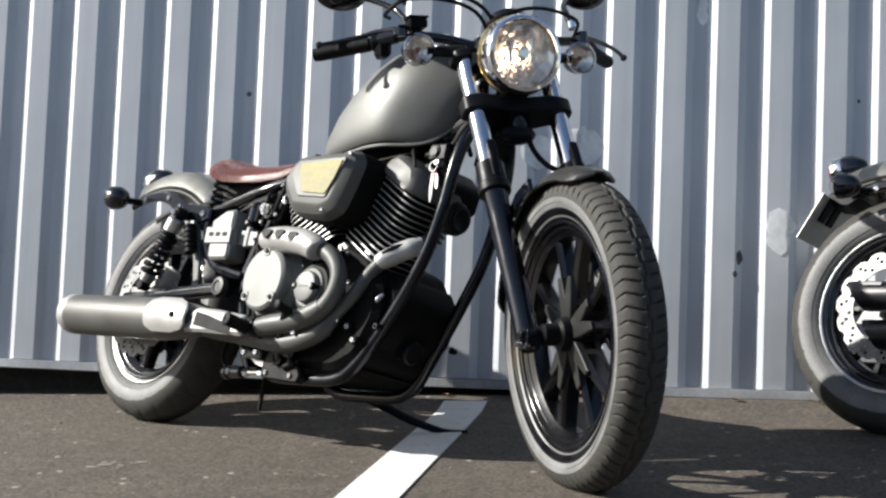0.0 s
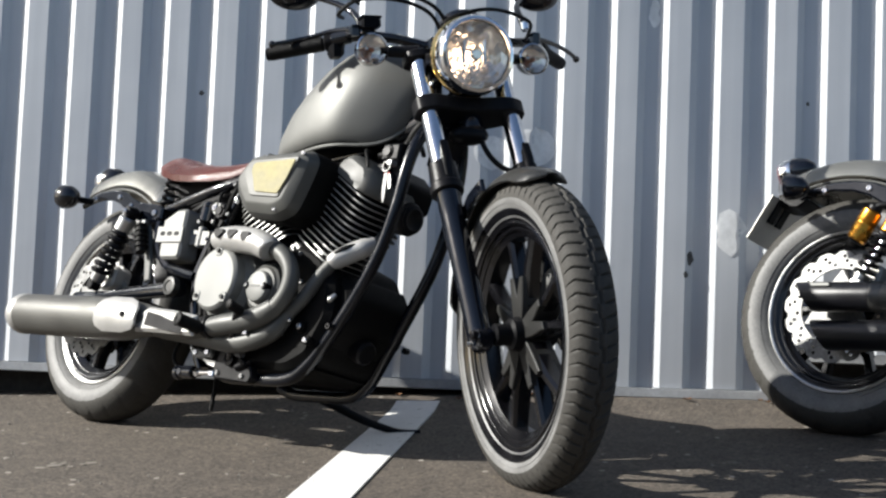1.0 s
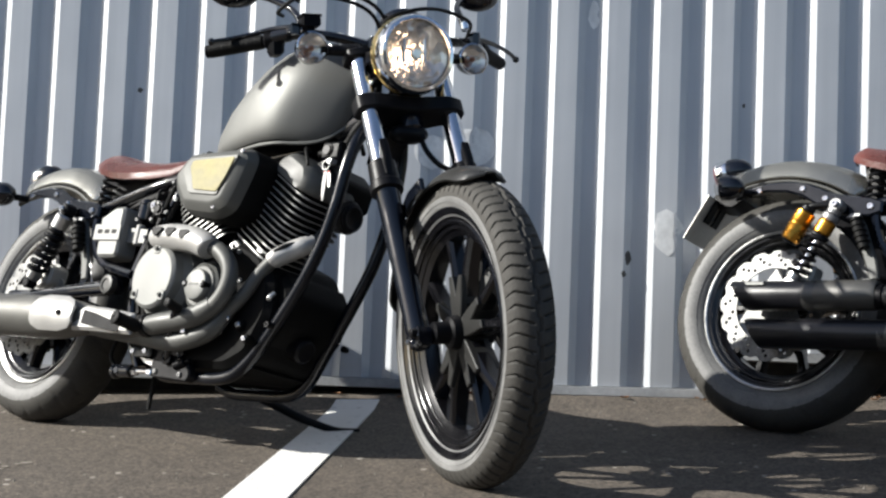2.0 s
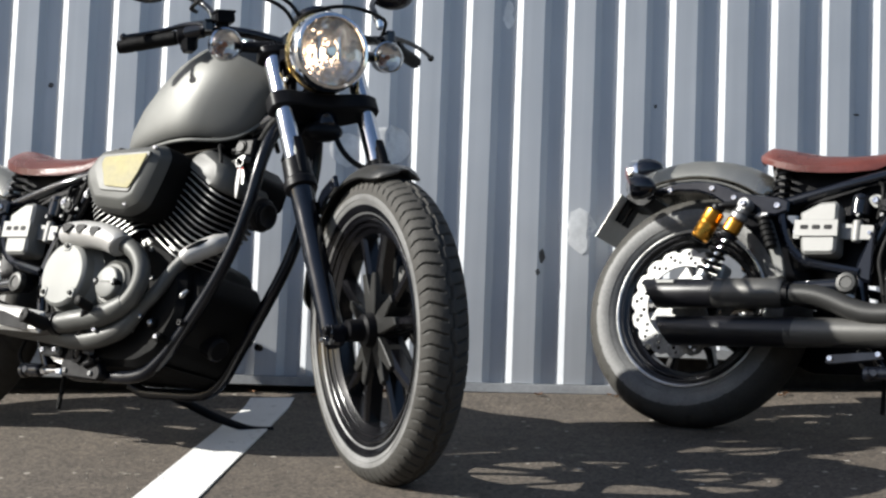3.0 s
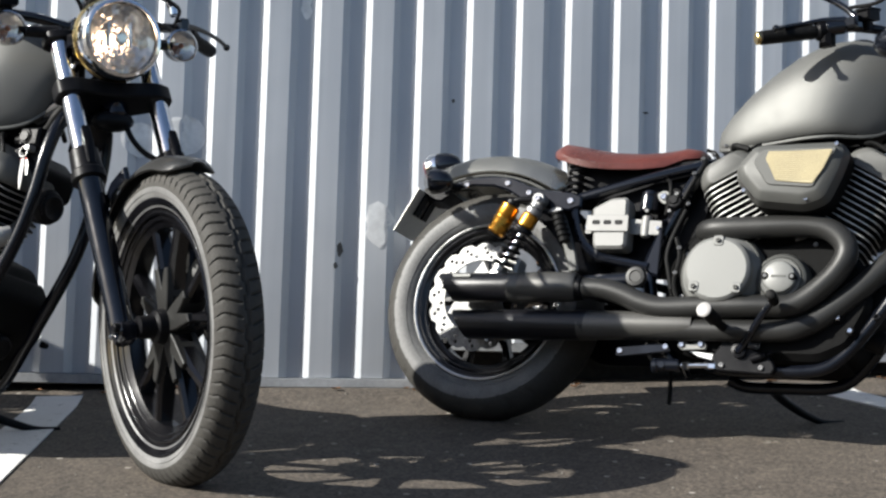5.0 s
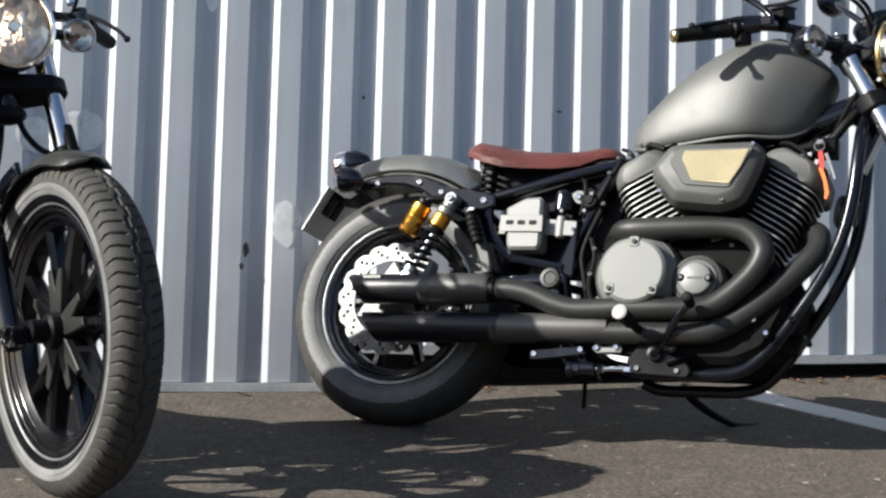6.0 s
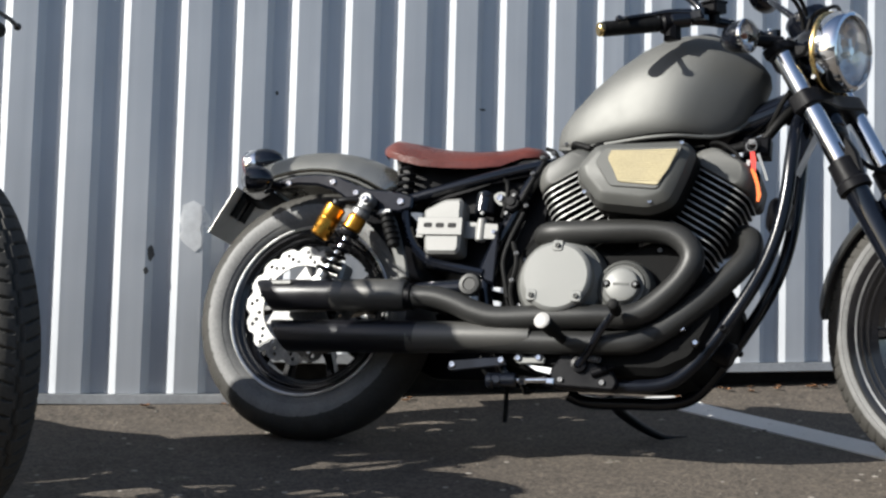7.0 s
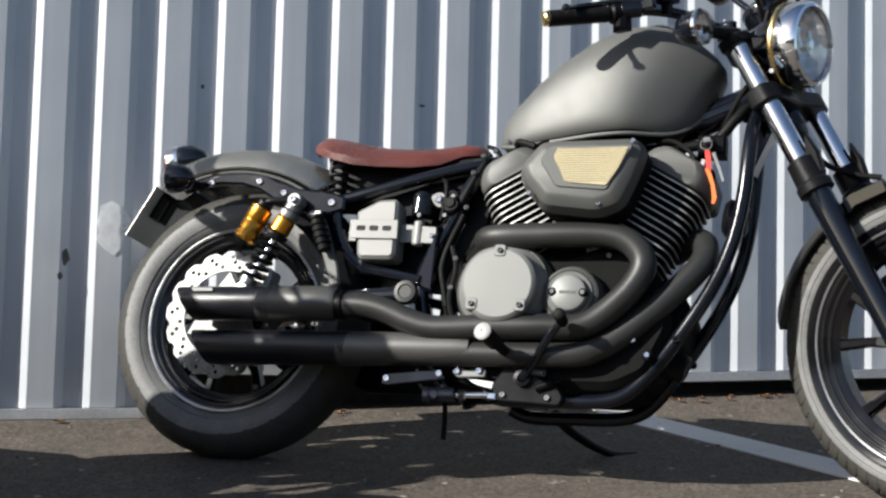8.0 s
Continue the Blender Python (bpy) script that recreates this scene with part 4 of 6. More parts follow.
    part("seat_pan", loft([[(x, -h, z0), (x, h, z0), (x, h * 1.05, z1), (x, -h * 1.05, z1)] for x, h, z0, z1 in ((0.20, 0.060, 0.62, 0.715), (0.25, 0.070, 0.62, 0.712), (0.32, 0.06, 0.635, 0.70), (0.45, 0.06, 0.655, 0.70), (0.56, 0.045, 0.685, 0.71), (0.60, 0.03, 0.70, 0.715))]), M["plastic"], thing, "black seat pan and undertray")
    for s in (-1, 1):
        spring = part("seat_spring", coil((0.242, s * 0.095, 0.618), (0.243, s * 0.095, 0.704), 0.018, 0.0050, 4.5), M["satin"], thing, "black coil spring under the saddle")
        part("spring_cup", rod((0.232, s * 0.095, 0.598), (0.232, s * 0.095, 0.612), 0.023, 16), M["satin"], spring)
        part("spring_cup", rod((0.236, s * 0.095, 0.704), (0.236, s * 0.095, 0.716), 0.021, 16), M["satin"], spring)
    for s in (-1, 1):
        part("side_panel", prism(rounded([(0.275, 0.612), (0.42, 0.655), (0.58, 0.700), (0.575, 0.722), (0.50, 0.714), (0.36, 0.700), (0.285, 0.690)], 0.008, 3), s * 0.048, s * 0.060, 0.003), M["plastic"], thing, "" if s > 0 else "black panel under the saddle")
    part("battery_case", prism(rounded([(0.27, 0.43), (0.60, 0.42), (0.62, 0.66), (0.40, 0.66), (0.29, 0.60)], 0.02, 3), -0.068, 0.068, 0.006), M["plastic"], thing, "black plastic battery case")
    # side rubber gaiter, tools and clamps between the seat rails
    part("regulator", join(rod((0.462, -0.112, 0.560), (0.464, -0.112, 0.604), 0.021, 18), ball((0.464, -0.112, 0.606), 0.021, 0.021, 0.014)), M["black"], thing, "gloss black capped canister")
    jb = part("junction_bracket", prism(rounded([(0.486, 0.606), (0.505, 0.616), (0.526, 0.608), (0.527, 0.584), (0.508, 0.577), (0.494, 0.588)], 0.008), -0.118, -0.124, 0.0015), M["cover"], thing, "grey bracket with a bolt")
    bolt(jb, (0.506, -0.124, 0.598), 0.013, mat=M["chrome"])
    for k, pts in enumerate([
        [(0.60, -0.09, 0.735), (0.63, -0.115, 0.715), (0.645, -0.11, 0.68), (0.64, -0.10, 0.64)],
        [(0.585, -0.07, 0.72), (0.605, -0.115, 0.69), (0.585, -0.13, 0.64), (0.56, -0.125, 0.59)],
        [(0.66, -0.07, 0.745), (0.68, -0.12, 0.735), (0.72, -0.13, 0.72)],
        [(0.50, -0.09, 0.655), (0.52, -0.125, 0.635), (0.525, -0.13, 0.60), (0.515, -0.12, 0.55)],
        [(0.560, -0.15, 0.48), (0.575, -0.155, 0.43), (0.565, -0.15, 0.36), (0.585, -0.15, 0.30)]]):
        part("hose", tube(pts, 0.0052 + 0.0012 * (k % 3), 8), M["grip"], thing)
    for x, y, z in ((0.625, -0.118, 0.712), (0.60, -0.12, 0.70), (0.585, -0.135, 0.655), (0.655, -0.115, 0.735), (0.575, -0.13, 0.575), (0.572, -0.157, 0.45), (0.567, -0.156, 0.385)):
        bolt(thing, (x, y, z), 0.008, (0.2, -0.9, 0.3))
    part("solenoid", rod((0.475, -0.105, 0.560), (0.478, -0.105, 0.612), 0.020, 16), M["plastic"], thing)
    part("ignition_coil", join(rod((0.535, -0.06, 0.588), (0.535, -0.13, 0.588), 0.023, 16), rod((0.535, -0.13, 0.588), (0.535, -0.135, 0.588), 0.012, 12)), M["satin"], thing)
    for x, z in ((0.47, 0.555), (0.53, 0.555), (0.545, 0.60)):
        bolt(thing, (x, -0.137, z), 0.007)

    # -- silver side box and its strap --
    box = part("side_box", prism(rounded([(0.322, 0.560), (0.374, 0.588), (0.414, 0.590), (0.420, 0.580), (0.425, 0.460), (0.416, 0.451), (0.342, 0.450), (0.334, 0.46)], 0.006), -0.085, -0.150, 0.007), M["silver"], thing, "silver canister behind a strap")
    strap = part("strap", join(prism([(0.314, 0.495), (0.429, 0.495), (0.427, 0.539), (0.312, 0.539)], -0.1515, -0.155, 0.0012), prism([(0.424, 0.496), (0.512, 0.494), (0.508, 0.532), (0.423, 0.538)], -0.122, -0.1255, 0.001), prism([(0.300, 0.497), (0.318, 0.497), (0.318, 0.530), (0.300, 0.530)], -0.122, -0.1255, 0.001)), M["silver"], box, "bright aluminium strap with three slots")
    # strap slots: black plates laid on where shaded holes would be
    for k in range(3):
        cx = 0.340 + 0.031 * k
        part("dark_inset", prism(rounded([(cx - 0.011, 0.513), (cx + 0.011, 0.513), (cx + 0.011, 0.525), (cx - 0.011, 0.525)], 0.006, 4), -0.1545, -0.1558, 0.0003), M["satin"], strap)
    part("strap_post", rod((0.465, -0.118, 0.490), (0.465, -0.118, 0.546), 0.0125, 14), M["silver"], box)
    bolt(box, (0.306, -0.1255, 0.514), 0.008, mat=M["chrome"])
    bolt(box, (0.500, -0.1255, 0.512), 0.008, mat=M["chrome"])

    # -- engine --
    engine = new("engine")
    engine.parent = thing
    case = [(0.530, 0.28), (0.545, 0.42), (0.60, 0.505), (0.70, 0.505), (0.80, 0.47), (0.90, 0.50), (0.985, 0.47), (1.035, 0.40), (1.045, 0.32), (1.00, 0.22), (0.93, 0.185), (0.62, 0.18), (0.55, 0.205)]
    part("crankcase", prism(rounded(case, 0.02, 3), -0.135, 0.135, 0.016), M["crank"], engine, "black engine castings", 30)
    part("front_case", prism(rounded([(0.90, 0.24), (0.99, 0.23), (1.06, 0.30), (1.075, 0.38), (1.03, 0.44), (0.92, 0.40)], 0.02, 3), -0.10, 0.12, 0.014), M["crank"], engine, "", 30)
    part("oil_filter", rod((1.00, 0.0, 0.282), (1.062, 0.0, 0.258), 0.030, 24), M["satin"], engine)
    cylinder_fins(engine, -30)
    cylinder_fins(engine, 30)
    cov = lathe([(0.0, 0.100), (0.020, 0.098), (0.034, 0.088), (0.040, 0.084), (0.062, 0.082), (0.066, 0.079), (0.070, 0.073), (0.0705, 0.030), (0.0705, 0.0001)], (0.688, -0.143, 0.385), (0, -1, 0), 56)
    clutch = part("clutch_cover", cov, M["cover"], engine, "satin grey round clutch cover", 25)
    part("cover_ring", lathe([(-0.02, 0.110), (0.018, 0.107), (0.030, 0.099), (0.030, 0.090), (-0.02, 0.090)], (0.688, -0.134, 0.385), (0, -1, 0), 56, True), M["grey"], clutch)
    for a in (90, 222, 318):
        q = (0.688 + 0.070 * math.cos(radians(a)), -0.198, 0.385 + 0.070 * math.sin(radians(a)))
        part("cover_lug", prism(rounded([(q[0] - 0.013, q[2] - 0.013), (q[0] + 0.013, q[2] - 0.013), (q[0] + 0.013, q[2] + 0.013), (q[0] - 0.013, q[2] + 0.013)], 0.008), -0.168, -0.2155, 0.002), M["cover"], clutch)
        bolt(clutch, (q[0], -0.2155, q[2]), 0.0085, mat=M["grey"])
    pc = V3((0.836, 0.036, 0.373))
    pick = part("pickup_cover", lathe([(0, 0.070), (0.06, 0.067), (0.078, 0.060), (0.082, 0.054), (0.076, 0.047), (0.070, 0.046)], pc + (0, -0.130, 0), (0, -1, 0), 44), M["grey"], engine, "round gunmetal crank cover", 25)
    part("cover_lip", lathe([(0.0, 0.0485), (0.004, 0.052), (0.008, 0.0485)], pc + (0, -0.208, 0), (0, -1, 0), 44), M["grey"], pick)
    part("cover_cap", lathe([(0, 0.040), (0.020, 0.040), (0.026, 0.037), (0.029, 0.030), (0.030, 0.0001)], pc + (0, -0.204, 0), (0, -1, 0), 40), M["cover"], pick, "satin cap with two screws", 25)
    for s in (-1, 1):
        part("cap_notch", rod(pc + (s * 0.032, -0.212, 0), pc + (s * 0.032, -0.2345, 0), 0.0095, 14), M["crank"], pick)
        bolt(pick, tuple(pc + (s * 0.032, -0.2345, 0)), 0.0065, deep=0.004)
    part("cap_bar", prism([(0.818, 0.370), (0.854, 0.370), (0.854, 0.376), (0.818, 0.376)], -0.1975, -0.1985, 0.0004), M["grey"], pick)
    for x, z in ((0.585, 0.33), (0.59, 0.44), (0.93, 0.40), (0.905, 0.47), (0.77, 0.25), (0.90, 0.27)):
        bolt(engine, (x, -0.136, z), 0.008)
    for x, z, r in ((0.968, 0.290, 0.011), (0.868, 0.265, 0.009), (1.000, 0.258, 0.009)):
        part("case_boss", rod((x, -0.10, z), (x, -0.146, z), r * 1.3, 14), M["crank"], engine)
        bolt(engine, (x, -0.146, z), r, mat=M["chrome"])
    lifter = part("lifter_block", prism(rounded([(0.850, 0.476), (0.852, 0.500), (0.866, 0.506), (0.886, 0.488), (0.932, 0.478), (0.952, 0.486), (0.970, 0.478), (0.976, 0.460), (0.956, 0.446), (0.900, 0.464), (0.872, 0.472)], 0.006), -0.088, -0.124, 0.004), M["alu"], engine, "bright cast lifter block")
    for x, z in ((0.860, 0.490), (0.893, 0.474), (0.925, 0.467), (0.957, 0.461)):
        bolt(lifter, (x, -0.124, z), 0.008, mat=M["steel"])
    # thin black plates on the face stand for shade in recesses
    for x, z in ((0.905, 0.476), (0.942, 0.470)):
        part("recess_shade", prism(rounded([(x - 0.008, z - 0.004), (x + 0.008, z - 0.006), (x + 0.008, z + 0.002), (x - 0.008, z + 0.004)], 0.003), -0.1235, -0.1246, 0.0004), M["crank"], lifter)
    # valley between the cylinders: intake, plugs and leads
    part("intake", join(rod((0.85, -0.02, 0.62), (0.85, -0.12, 0.62), 0.035, 20), rod((0.78, 0, 0.60), (0.93, 0, 0.60), 0.026, 16)), M["satin"], engine)
    for s, x in ((-1, 0.70), (1, 1.05)):
        part("spark_plug_lead", tube([(x + s * 0.0, -0.11, 0.655), (x + s * 0.02, -0.13, 0.69), (x - s * 0.03, -0.10, 0.74), (x - s * 0.08, -0.04, 0.76)], 0.0045, 8), M["grip"], engine)
        part("plug_cap", rod((x, -0.098, 0.640), (x + s * 0.004, -0.126, 0.668), 0.011, 12), M["plastic"], engine)
    part("oil_pipe", tube([(0.560, -0.150, 0.345), (0.549, -0.152, 0.390), (0.540, -0.150, 0.433), (0.550, -0.146, 0.486), (0.574, -0.138, 0.556)], 0.0068, 10), M["grip"], engine, "black rubber hose")
    part("oil_pipe", tube([(0.565, -0.13, 0.31), (0.545, -0.14, 0.38), (0.553, -0.135, 0.46), (0.575, -0.12, 0.54)], 0.004, 8), M["grip"], engine)
    part("throttle_body", prism(rounded([(0.70, 0.60), (0.98, 0.60), (1.00, 0.74), (0.68, 0.735)], 0.02, 3), -0.06, 0.07, 0.008), M["plastic"], engine)

    # -- air cleaner --
    outer = rounded([(0.712, 0.640), (0.758, 0.700), (0.962, 0.706), (0.988, 0.676), (0.972, 0.620), (0.944, 0.550), (0.894, 0.530), (0.774, 0.542), (0.722, 0.600)], 0.020, 4)
    rings = []
    for y, d in ((-0.1100, 0.006), (-0.1500, 0.0), (-0.2050, 0.0), (-0.2320, 0.010), (-0.2460, 0.026), (-0.2480, 0.034)):
        rings.append([(q[0], y, q[1]) for q in inset(outer, d)])
    # sides behind the face take black, for the shadow on them
    air = part("air_cleaner", loft(rings), [M["grey"], M["crank"]], thing, "gunmetal air cleaner cover, sides blackened for shade, cloth insert", 28, lambda p: 1 if p.center.y > -0.195 else 0)
    rim_in = rounded([(0.766, 0.643), (0.787, 0.676), (0.964, 0.678), (0.913, 0.577), (0.804, 0.585)], 0.010, 3)
    part("insert_frame", prism(rim_in, -0.2440, -0.2515, 0.002), M["grey"], air, "", 25)
    pan = rounded([(0.796, 0.649), (0.802, 0.667), (0.954, 0.671), (0.935, 0.624), (0.912, 0.586), (0.824, 0.594), (0.810, 0.624)], 0.006, 3)
    panel = part("cloth_panel", prism(pan, -0.2490, -0.2545, 0.0008), M["mesh_a"] if first else M["mesh_b"], air, "crumpled yellow cloth panel" if first else "cream ribbed filter cloth")
    if not first:
        for k in range(15):
            z = 0.597 + 0.0050 * k
            x0 = float(np.interp(z, [0.594, 0.624, 0.649, 0.670], [0.824, 0.810, 0.797, 0.803]))
            x1 = float(np.interp(z, [0.586, 0.624, 0.671], [0.910, 0.932, 0.951]))
            part("rib", tube([(x0, -0.2545, z), (x1, -0.2545, z)], 0.0014, 6, 1), M["mesh_b"], panel)
    for x, z in ((0.958, 0.690), (0.745, 0.575), (0.895, 0.553)):
        bolt(air, (x, -0.2355, z), 0.0075, mat=M["chrome"])

    # -- exhaust --
    ex = new("exhaust")
    ex.parent = thing
    if not first:
        pipe_part = lambda name, geo, *rest: part(name, moved(geo, (0.0, 0.030, 0.0)), *rest)
        pipe_part("rear_pipe", tube([(0.645, -0.115, 0.503), (0.632, -0.165, 0.500), (0.668, -0.195, 0.499), (0.765, -0.200, 0.502), (0.892, -0.200, 0.505), (0.953, -0.200, 0.490), (0.985, -0.200, 0.448), (0.967, -0.202, 0.395), (0.912, -0.204, 0.335), (0.862, -0.206, 0.306), (0.79, -0.208, 0.302), (0.66, -0.208, 0.296), (0.555, -0.208, 0.290), (0.498, -0.208, 0.300), (0.440, -0.208, 0.322), (0.385, -0.208, 0.334), (0.31, -0.208, 0.333)], 0.0275, 20, 6), M["pipe"], ex, "matte black rear exhaust pipe", 60)
        pipe_part("front_pipe", tube([(1.02, -0.03, 0.515), (1.064, -0.070, 0.530), (1.092, -0.100, 0.520), (1.100, -0.125, 0.484), (1.080, -0.144, 0.440), (1.022, -0.160, 0.372), (0.945, -0.174, 0.299), (0.900, -0.182, 0.267), (0.84, -0.19, 0.248), (0.65, -0.19, 0.242), (0.37, -0.19, 0.234)], 0.0275, 20, 6), M["pipe"], ex, "matte black front exhaust pipe", 60)
        for y, z, a, b, name in ((-0.208, 0.3255, -0.054, 0.31, "upper_muffler"), (-0.19, 0.2300, -0.011, 0.37, "lower_muffler")):
            d = 0.036
            g = lathe([(0, 0.029), (0.001, 0.0375), (0.010, 0.0385), (b - a - 0.02, 0.0385), (b - a - 0.006, 0.036), (b - a, 0.030)], (a, y, z), (1, 0, 0.034), 28)
            # slash-cut mouth
            g = ([(q[0] + (z + 0.0385 - q[2]) * 0.62 - 0.024 if q[0] < a + 0.05 else q[0], q[1], q[2]) for q in g[0]], g[1])
            mf = pipe_part(name, g, M["muffler_black"], ex, "slash-cut satin black muffler", 30)
            # sunlit stretch of each muffler, laid on as a paler sleeve
            if name == "upper_muffler":
                pipe_part("muffler_sleeve", lathe([(0, 0.036), (0.003, 0.0392), (0.030, 0.0392), (0.033, 0.0385), (0.036, 0.0392), (0.180, 0.0392), (0.190, 0.034)], (0.130, y, z + 0.0058), (1, 0, 0.034), 28), M["pipe_lit"], mf, "bead-blasted grey muffler sleeve", 30)
                # thin pale bar near the mouth
                pipe_part("muffler_bar", prism([(-0.021, 0.346), (0.027, 0.3475), (0.027, 0.3555), (-0.029, 0.354)], y - 0.0345, y - 0.0395, 0.0006), M["cover"], mf)
            else:
                pipe_part("muffler_sleeve", lathe([(0, 0.036), (0.003, 0.0385), (0.10, 0.0365), (0.26, 0.0325), (0.30, 0.0290)], (0.330, y, z + 0.011), (1, 0, 0.034), 28), M["pipe_lit"], mf, "", 30)
        pipe_part("pipe_clamp", lathe([(-0.012, 0.029), (-0.010, 0.032), (0.010, 0.032), (0.012, 0.029)], (0.325, -0.208, 0.334), (1, 0, 0.034), 24), M["satin"], ex)
        part("muffler_bracket", prism(rounded([(0.434, 0.168), (0.450, 0.166), (0.578, 0.186), (0.570, 0.204), (0.520, 0.200), (0.436, 0.190)], 0.005), -0.150, -0.160, 0.002), M["black"], ex, "gloss black muffler bracket")
        for x, z in ((0.447, 0.180), (0.564, 0.196)):
            bolt(ex, (x, -0.160, z), 0.011, mat=M["chrome"])
    else:
        part("rear_pipe", tube([(0.645, -0.115, 0.500), (0.632, -0.165, 0.490), (0.71, -0.197, 0.489), (0.81, -0.196, 0.479), (0.880, -0.194, 0.464), (0.928, -0.192, 0.438), (0.952, -0.190, 0.400), (0.946, -0.190, 0.355), (0.914, -0.192, 0.317), (0.858, -0.198, 0.292)], 0.0205, 20, 6), M["grey"], ex, "matte gunmetal rear exhaust pipe", 60)
        part("front_pipe", tube([(1.068, -0.03, 0.545), (1.084, -0.06, 0.520), (1.068, -0.085, 0.500), (1.048, -0.098, 0.486), (1.023, -0.120, 0.461), (1.003, -0.130, 0.434), (0.989, -0.140, 0.403), (0.966, -0.150, 0.357), (0.932, -0.156, 0.318), (0.900, -0.165, 0.270), (0.84, -0.172, 0.243), (0.77, -0.176, 0.232), (0.66, -0.18, 0.240), (0.50, -0.19, 0.250)], [0.0165] * 8 + [0.018, 0.022, 0.024, 0.024, 0.024, 0.024], 20, 6), M["grey"], ex, "matte gunmetal front exhaust pipe", 60)
        part("collector", tube([(0.921, -0.192, 0.324), (0.898, -0.194, 0.309), (0.850, -0.198, 0.288), (0.765, -0.205, 0.271), (0.700, -0.208, 0.260), (0.60, -0.206, 0.250), (0.45, -0.205, 0.252)], [0.0215, 0.025, 0.0265, 0.0265, 0.024, 0.024, 0.024], 22, 6), M["grey"], ex, "", 60)
        part("pipe_clamp", lathe([(-0.009, 0.0262), (-0.008, 0.0290), (0.008, 0.0290), (0.009, 0.0262)], (0.712, -0.208, 0.262), (1, 0, 0.19), 24), M["satin"], ex)
        part("pipe_stay", tube([(0.938, -0.150, 0.309), (0.926, -0.156, 0.296), (0.918, -0.158, 0.280), (0.905, -0.156, 0.266)], [0.005, 0.010, 0.010, 0.004], 10, 4), M["alu"], ex, "pale curved pipe stay")
        part("side_stay", tube([(1.040, -0.118, 0.376), (1.031, -0.124, 0.362), (1.022, -0.122, 0.350)], [0.005, 0.008, 0.004], 10, 4), M["steel"], ex)
        bolt(ex, (0.944, -0.160, 0.301), 0.009, mat=M["chrome"])
        bolt(ex, (0.842, -0.198, 0.256), 0.009, mat=M["chrome"])
        # heat shields with slots, which are dark pieces in place of shaded openings
        sh = part("upper_heat_shield", tube([(0.655, -0.190, 0.489), (0.668, -0.196, 0.489), (0.74, -0.202, 0.487), (0.82, -0.205, 0.478), (0.868, -0.206, 0.463), (0.878, -0.206, 0.458)], [0.024, 0.031, 0.034, 0.033, 0.031, 0.025], 22, 5), M["alu"], ex, "silver heat shield with three slots", 50)
        for x, z in ((0.700, 0.492), (0.752, 0.490), (0.805, 0.484)):
            part("dark_inset", prism(rounded([(x - 0.020, z + 0.002), (x - 0.004, z - 0.013), (x + 0.020, z + 0.006), (x + 0.014, z + 0.013), (x - 0.014, z + 0.013)], 0.008, 4), -0.226, -0.2395, 0.0006), M["satin"], sh)
        sh2 = part("front_heat_shield", tube([(1.010, -0.128, 0.448), (1.020, -0.122, 0.458), (1.045, -0.100, 0.483), (1.068, -0.086, 0.499), (1.084, -0.068, 0.516)], [0.017, 0.0225, 0.0245, 0.0235, 0.017], 22, 5), M["alu"], ex, "silver heat shield with a long slot", 50)
        part("dark_inset", tube([(1.028, -0.1375, 0.471), (1.046, -0.1235, 0.487), (1.064, -0.1095, 0.500)], [0.004, 0.0075, 0.004], 12, 4), M["satin"], sh2)
        lw = part("lower_heat_shield", strip([(0.450, 0.250), (0.50, 0.264), (0.59, 0.262), (0.70, 0.256)], [0.020, 0.032, 0.030, 0.026], -0.232, -0.252, 0.008), M["alu"], ex, "silver heat shield with the foot peg shadow painted on")
        # cast shadow of the foot peg, painted on as a dark strip
        part("dark_inset", strip([(0.50, 0.266), (0.56, 0.258), (0.66, 0.243)], [0.018, 0.017, 0.010], -0.2512, -0.2535, 0.0005), M["satin"], lw)
        mg = lathe([(0, 0.040), (0.004, 0.053), (0.016, 0.057), (0.02, 0.0555), (0.05, 0.058), (0.46, 0.058), (0.54, 0.054), (0.62, 0.044), (0.67, 0.036)], (-0.175, -0.215, 0.262), (1, 0, 0.005), 36)
        mf = part("muffler", mg, M["muffgrey"], ex, "matte grey muffler with silver end cap", 30)
        part("muffler_cap", lathe([(-0.010, 0.020), (-0.008, 0.046), (0.0, 0.054), (0.014, 0.0585), (0.036, 0.0588), (0.040, 0.057)], (-0.175, -0.215, 0.262), (1, 0, 0.005), 36), M["alu"], mf, "silver end cap", 30)
        rings = []
        for x, r, a0, a1 in ((0.292, 0.059, 30, -18), (0.300, 0.0615, 44, -30), (0.330, 0.0640, 56, -42), (0.420, 0.0635, 56, -42), (0.462, 0.0600, 42, -34), (0.474, 0.0560, 26, -20)):
            arc = [radians(a0 + (a1 - a0) * k / 12) for k in range(13)]
            rings.append([(x, -0.215 - q * math.cos(t), 0.2645 + q * math.sin(t)) for q, ts in ((r, arc), (r - 0.007, arc[::-1])) for t in ts])
        part("muffler_shield", loft(rings), M["alu"], mf, "silver muffler shield", 30)
        bolt(mf, (0.43, -0.2770, 0.268), 0.011, mat=M["satin"])
        
    # -- swingarm, shocks, rear end --
    arm = new("swingarm")
    arm.parent = thing
    for s in (-1, 1):
        part("arm", tube([(0.476, s * 0.155, 0.367), (0.30, s * 0.152, 0.352), (0.10, s * 0.146, 0.335), (-0.02, s * 0.142, 0.322)], [0.021, 0.020, 0.019, 0.020], 14), M["black"], arm, "gloss black swingarm tube")
        part("axle_plate", prism(rounded([(-0.05, 0.300), (0.05, 0.305), (0.07, 0.352), (-0.04, 0.348)], 0.012), s * 0.12, s * 0.150, 0.003), M["black"], arm)
